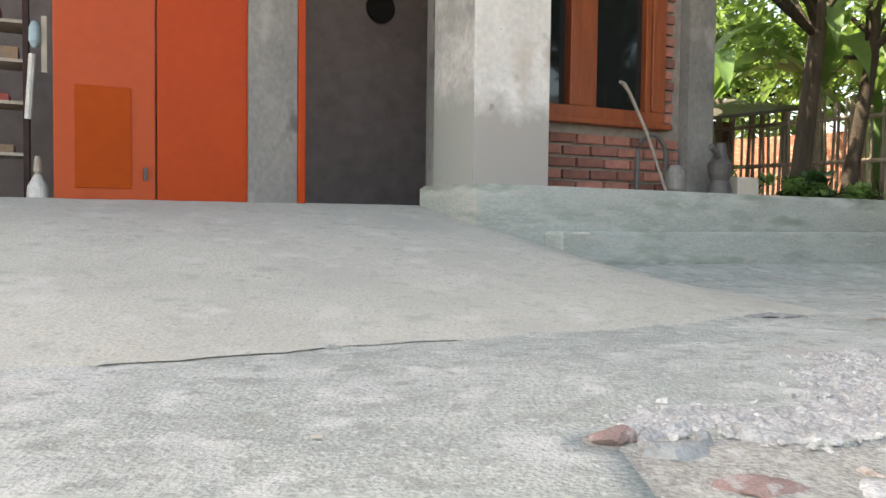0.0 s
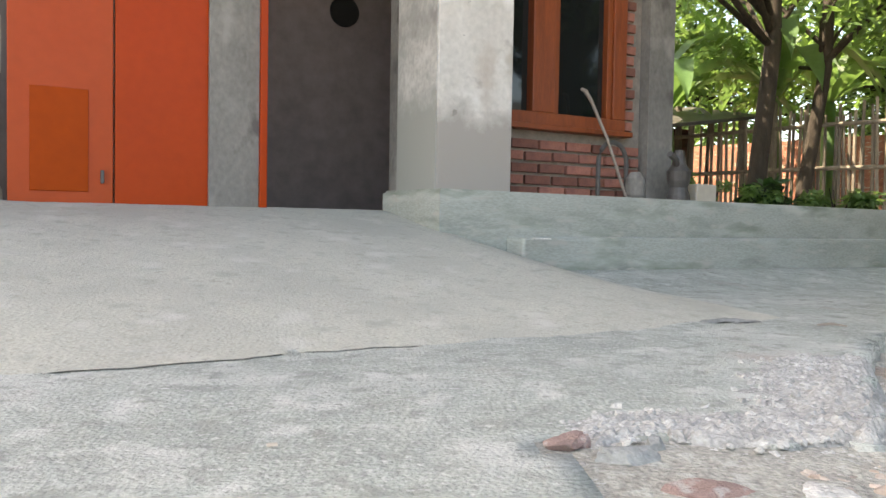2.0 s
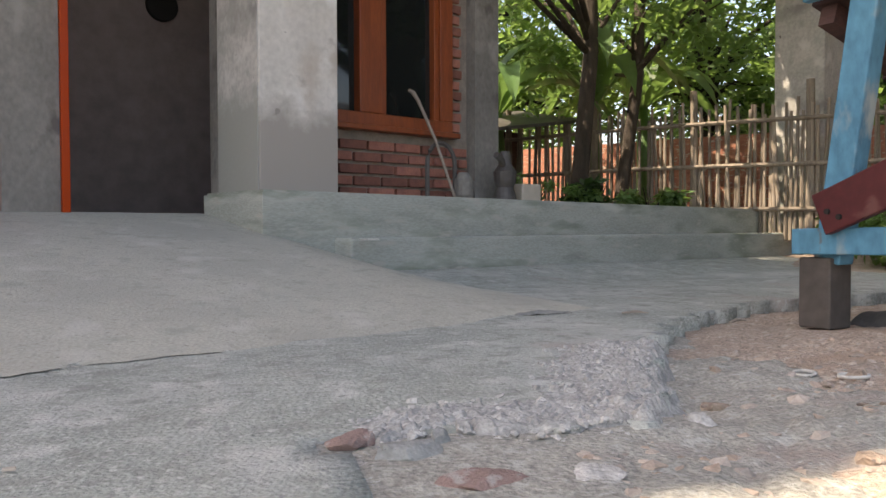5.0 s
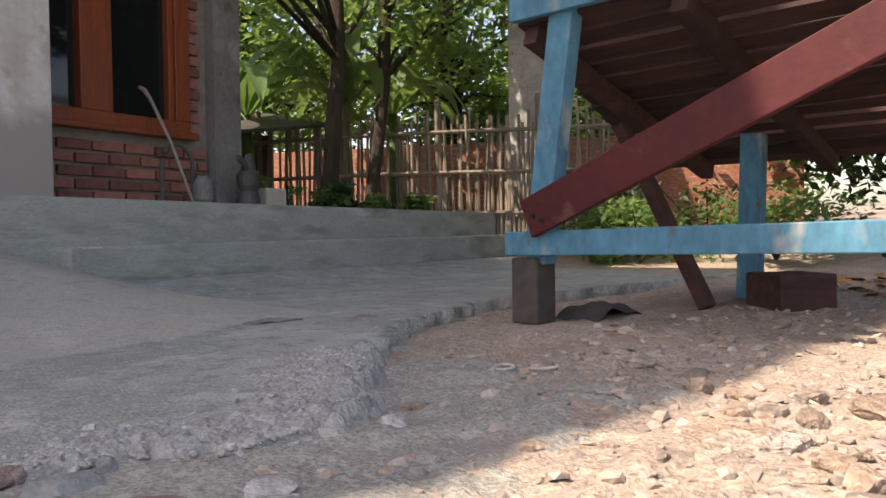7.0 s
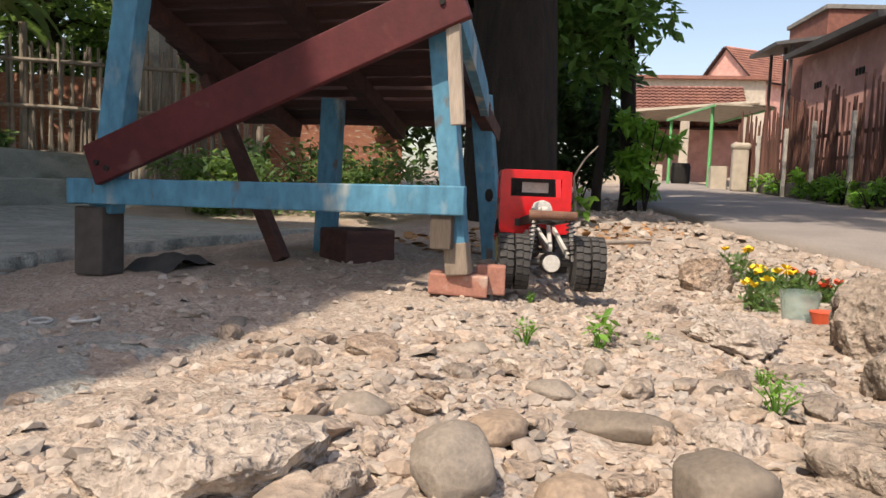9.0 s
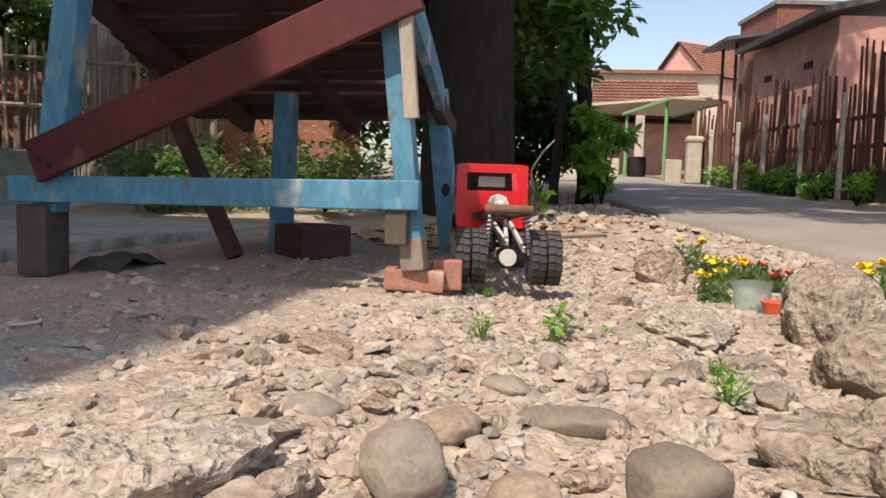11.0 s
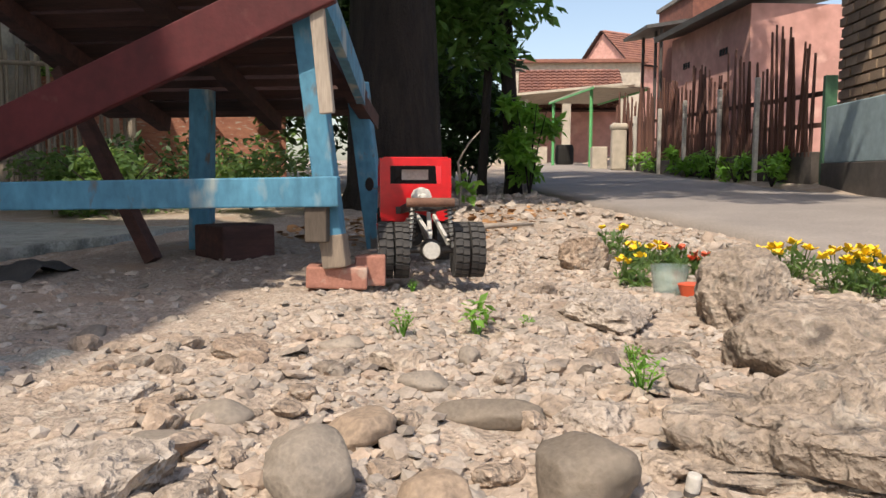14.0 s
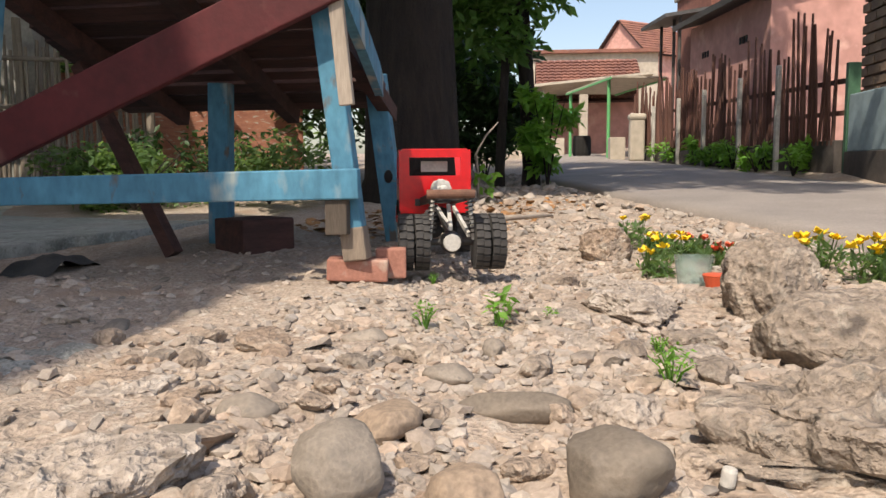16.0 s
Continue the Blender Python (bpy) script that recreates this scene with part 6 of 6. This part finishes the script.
def room_bits():
    """The shelf, broom and bottle in the dim room at the side of the doors."""
    s = thing("shelf", HOUSE, "tall crowded wooden shelf inside the room", "shelf")
    for u in (-2.7, -1.985):
        part("upright", boxed(u - 0.012, u + 0.012, 0.75, 1.0, 0.342, 1.6), M_DARKWOOD, s)
    for z in (0.55, 0.79, 0.985, 1.165, 1.36):
        part("board", boxed(-2.688, -1.997, 0.75, 1.0, z, z + 0.015), M_BAREWOOD, s)
    rnd = random.Random(4)
    shades = [mat("box_" + n, c, rough=0.7, bump=0.05) for n, c in (("white", (0.5, 0.5, 0.48)), ("red", (0.30, 0.05, 0.035)), ("brown", (0.24, 0.15, 0.09)), ("grey", (0.2, 0.2, 0.22)))]
    for z in (0.565, 0.805, 1.0, 1.18):
        u = -2.66
        while u < -2.07:
            w = rnd.uniform(0.04, 0.11)
            b = part("carton", boxed(0, w, 0, 0.16, 0, rnd.uniform(0.03, 0.11), bevel=0.003), rnd.choice(shades))
            b.matrix_world = HOUSE @ pose(u, 0.77, z + 0.001)
            tagged(b, "small packed carton on the shelf", "box", "shelf cartons")
            u += w + rnd.uniform(0.005, 0.03)
    bt = thing("spray_bottle", HOUSE @ pose(-1.935, 0.60, 0.343), "white plastic bottle with pale cap on the floor", "bottle")
    part("body", lathe(bmesh.new(), [(0.045, 0), (0.047, 0.02), (0.044, 0.06), (0.016, 0.115)], 18, "Z"), M_WHITE, bt)
    part("neck", lathe(bmesh.new(), [(0.013, 0.115), (0.013, 0.125), (0.018, 0.13), (0.016, 0.18), (0.010, 0.20)], 14, "Z"), M_BAREWOOD, bt)
    br = thing("broom", HOUSE, "broom with pale handle leaning inside the room", "broom")
    part("handle", tube(bmesh.new(), [(-1.975, 0.70, 0.72), (-1.955, 0.70, 1.02)], 0.016, 8), M_WHITE, br)
    part("head", lathe(bmesh.new(), [(0.012, 0), (0.026, 0.03), (0.026, 0.09), (0.012, 0.12)], 14, "Z", Matrix.Translation((-1.945, 0.70, 1.05))), M_PALEBLUE, br)
    st = part("wall_strip", boxed(-1.918, -1.895, 0.70, 0.715, 0.94, 1.2), M_CREAM)
    st.matrix_world = HOUSE
    tagged(st, "pale plastic strip hanging beside the door", "strip")
    c = part("wall_clock", lathe(bmesh.new(), [(0.10, 0), (0.11, 0.01), (0.11, 0.03), (0.09, 0.04)], 24), M_BLACK)
    c.matrix_world = HOUSE @ pose(0.25, 1.86, 1.8)
    tagged(c, "round black disc hanging on the rear wall", "disc")


room_bits()


def litter():
    cap = thing("bottle_top", pose(1.10, 0.16, ground_z(1.10, 0.16) + 0.004, 8, 0, 20), "small white plastic cap among the stones", "cap")
    part("cap", lathe(bmesh.new(), [(0.007, 0), (0.0075, 0.002), (0.0075, 0.015), (0.0065, 0.018)], 18, "Z"), M_WHITE, cap)
    part("collar", lathe(bmesh.new(), [(0.008, -0.010), (0.008, 0.0)], 18, "Z"), M_TIN, cap)
    ring = [(0.032 * math.cos(a), 0.020 * math.sin(a), 0.002) for a in (k * math.tau / 20 for k in range(21))]
    for k, (x, y) in enumerate(((1.26, 1.57), (1.22, 1.66))):
        o = part("plastic_ring", tube(bmesh.new(), ring, 0.0035, 6), M_WHITE)
        o.matrix_world = pose(x, y, ground_z(x, y) + 0.008, 0, 0, 40 * k)
        tagged(o, "white plastic ring lying on the ground", "litter", "plastic litter")
    o = part("scrap", boxed(-0.05, 0.05, -0.015, 0.015, 0, 0.008, bevel=0.003), M_WHITE)
    o.matrix_world = HOUSE @ pose(0.36, -0.40, 0.215)
    tagged(o, "crumpled white scrap at the foot of the porch", "litter")
    o = part("pebble", boxed(-0.007, 0.007, -0.004, 0.004, 0, 0.003, bevel=0.001), M_CREAM)
    o.matrix_world = pose(-0.15, 1.27, 0.004, 0, 0, 10)
    tagged(o, "flat white chip on the concrete", "pebble")
    for x, y, r in ((1.45, 2.2, 25), (1.28, 2.47, -15)):
        o = part("twig", tube(bmesh.new(), [(-0.04, 0, 0.006), (0, 0.004, 0.010), (0.04, -0.003, 0.006)], [0.003, 0.0045, 0.002], 6), M_STICK)
        o.matrix_world = pose(x, y, 0.002, 0, 0, r)
        tagged(o, "dry pale twig on the concrete", "twig", "twigs")
    jar = thing("glass_jar", pose(2.40, 0.325, ground_z(2.40, 0.325)), "clear greenish plastic cup in the flower bed", "cup")
    glass = plain("clear_cup", (0.80, 0.92, 0.90), 0.1)
    glass.node_tree.nodes["Principled BSDF"].inputs["Transmission Weight"].default_value = 0.92
    part("cup", lathe(bmesh.new(), [(0.038, 0), (0.050, 0.085), (0.048, 0.085), (0.036, 0.004)], 24, "Z"), glass, jar)
    pot = part("red_pot", lathe(bmesh.new(), [(0.025, 0), (0.034, 0.03), (0.036, 0.034), (0.03, 0.036)], 20, "Z"), M_RED)
    pot.matrix_world = pose(2.33, 0.262, ground_z(2.33, 0.262))
    tagged(pot, "small orange red flower pot", "flower pot")
    cloth = part("dark_rag", sheet(axis_steps((-0.13, 0.13, 14)), axis_steps((-0.09, 0.09, 10)), lambda x, y: 0.03 + 0.035 * noise.noise((x * 14, y * 14, 8)) - 2.2 * (x * x + y * y)), M_TYRE, smooth=True)
    cloth.matrix_world = pose(1.98, 2.15, 0.0)
    tagged(cloth, "crumpled dark rag under the stall", "rag")


litter()


def sapling(x, y, z):
    t = thing("sapling", pose(x, y, z), "thin bent sapling with a few green leaves", "plant")
    part("stem", tube(bmesh.new(), [(0, 0, -0.05), (0.01, 0.0, 0.15), (-0.01, 0.01, 0.30), (0.02, -0.05, 0.42), (0.05, -0.12, 0.50)], [0.010, 0.009, 0.008, 0.007, 0.004], 7), M_STICK, t, smooth=True)
    leaf_cloud("leaves", [((0.0, -0.04, 0.13), (0.07, 0.08, 0.06))], 26, 0.05, M_WEED, t, 17, 0.2)


sapling(4.98, 1.925, 0.08)
stick = part("fallen_stick", tube(bmesh.new(), [(3.62, 1.46, ground_z(3.62, 1.46) + 0.02), (3.82, 1.31, ground_z(3.82, 1.31) + 0.03), (4.02, 1.16, ground_z(4.02, 1.16) + 0.02)], [0.012, 0.014, 0.007], 8), M_STICK, smooth=True)
tagged(stick, "dry fallen stick lying among the stones", "stick")


def under_tree(rnd):
    x, y = rnd.uniform(3.2, 5.2), rnd.uniform(1.2, 2.3)
    return (x, y, ground_z(x, y) + 0.004) if y > road_left(x) + 0.1 else None


chips("dry_leaves", 420, under_tree, mat("dry_leaf", (0.34, 0.18, 0.075), (0.24, 0.12, 0.05), scale=20, rough=0.9, vary=0.4), "dry brown leaves fallen under the tree", 0.015, 0.04, 71, 0.12, "leaves")

# bricks of the house, last
for name, u0, u1, z0, z1, teeth in (("wall_window_core", 0.46, 1.64, 0.45, 0.84, 0.0), ("wall_window_edge", 1.51, 1.58, 0.88, 2.10, 0.06)):
    brick_courses(bpy.data.objects[name], u0, u1, z0, z1, 0.335, 0.185, 0.052, 0.017, 0.05, 17, teeth)
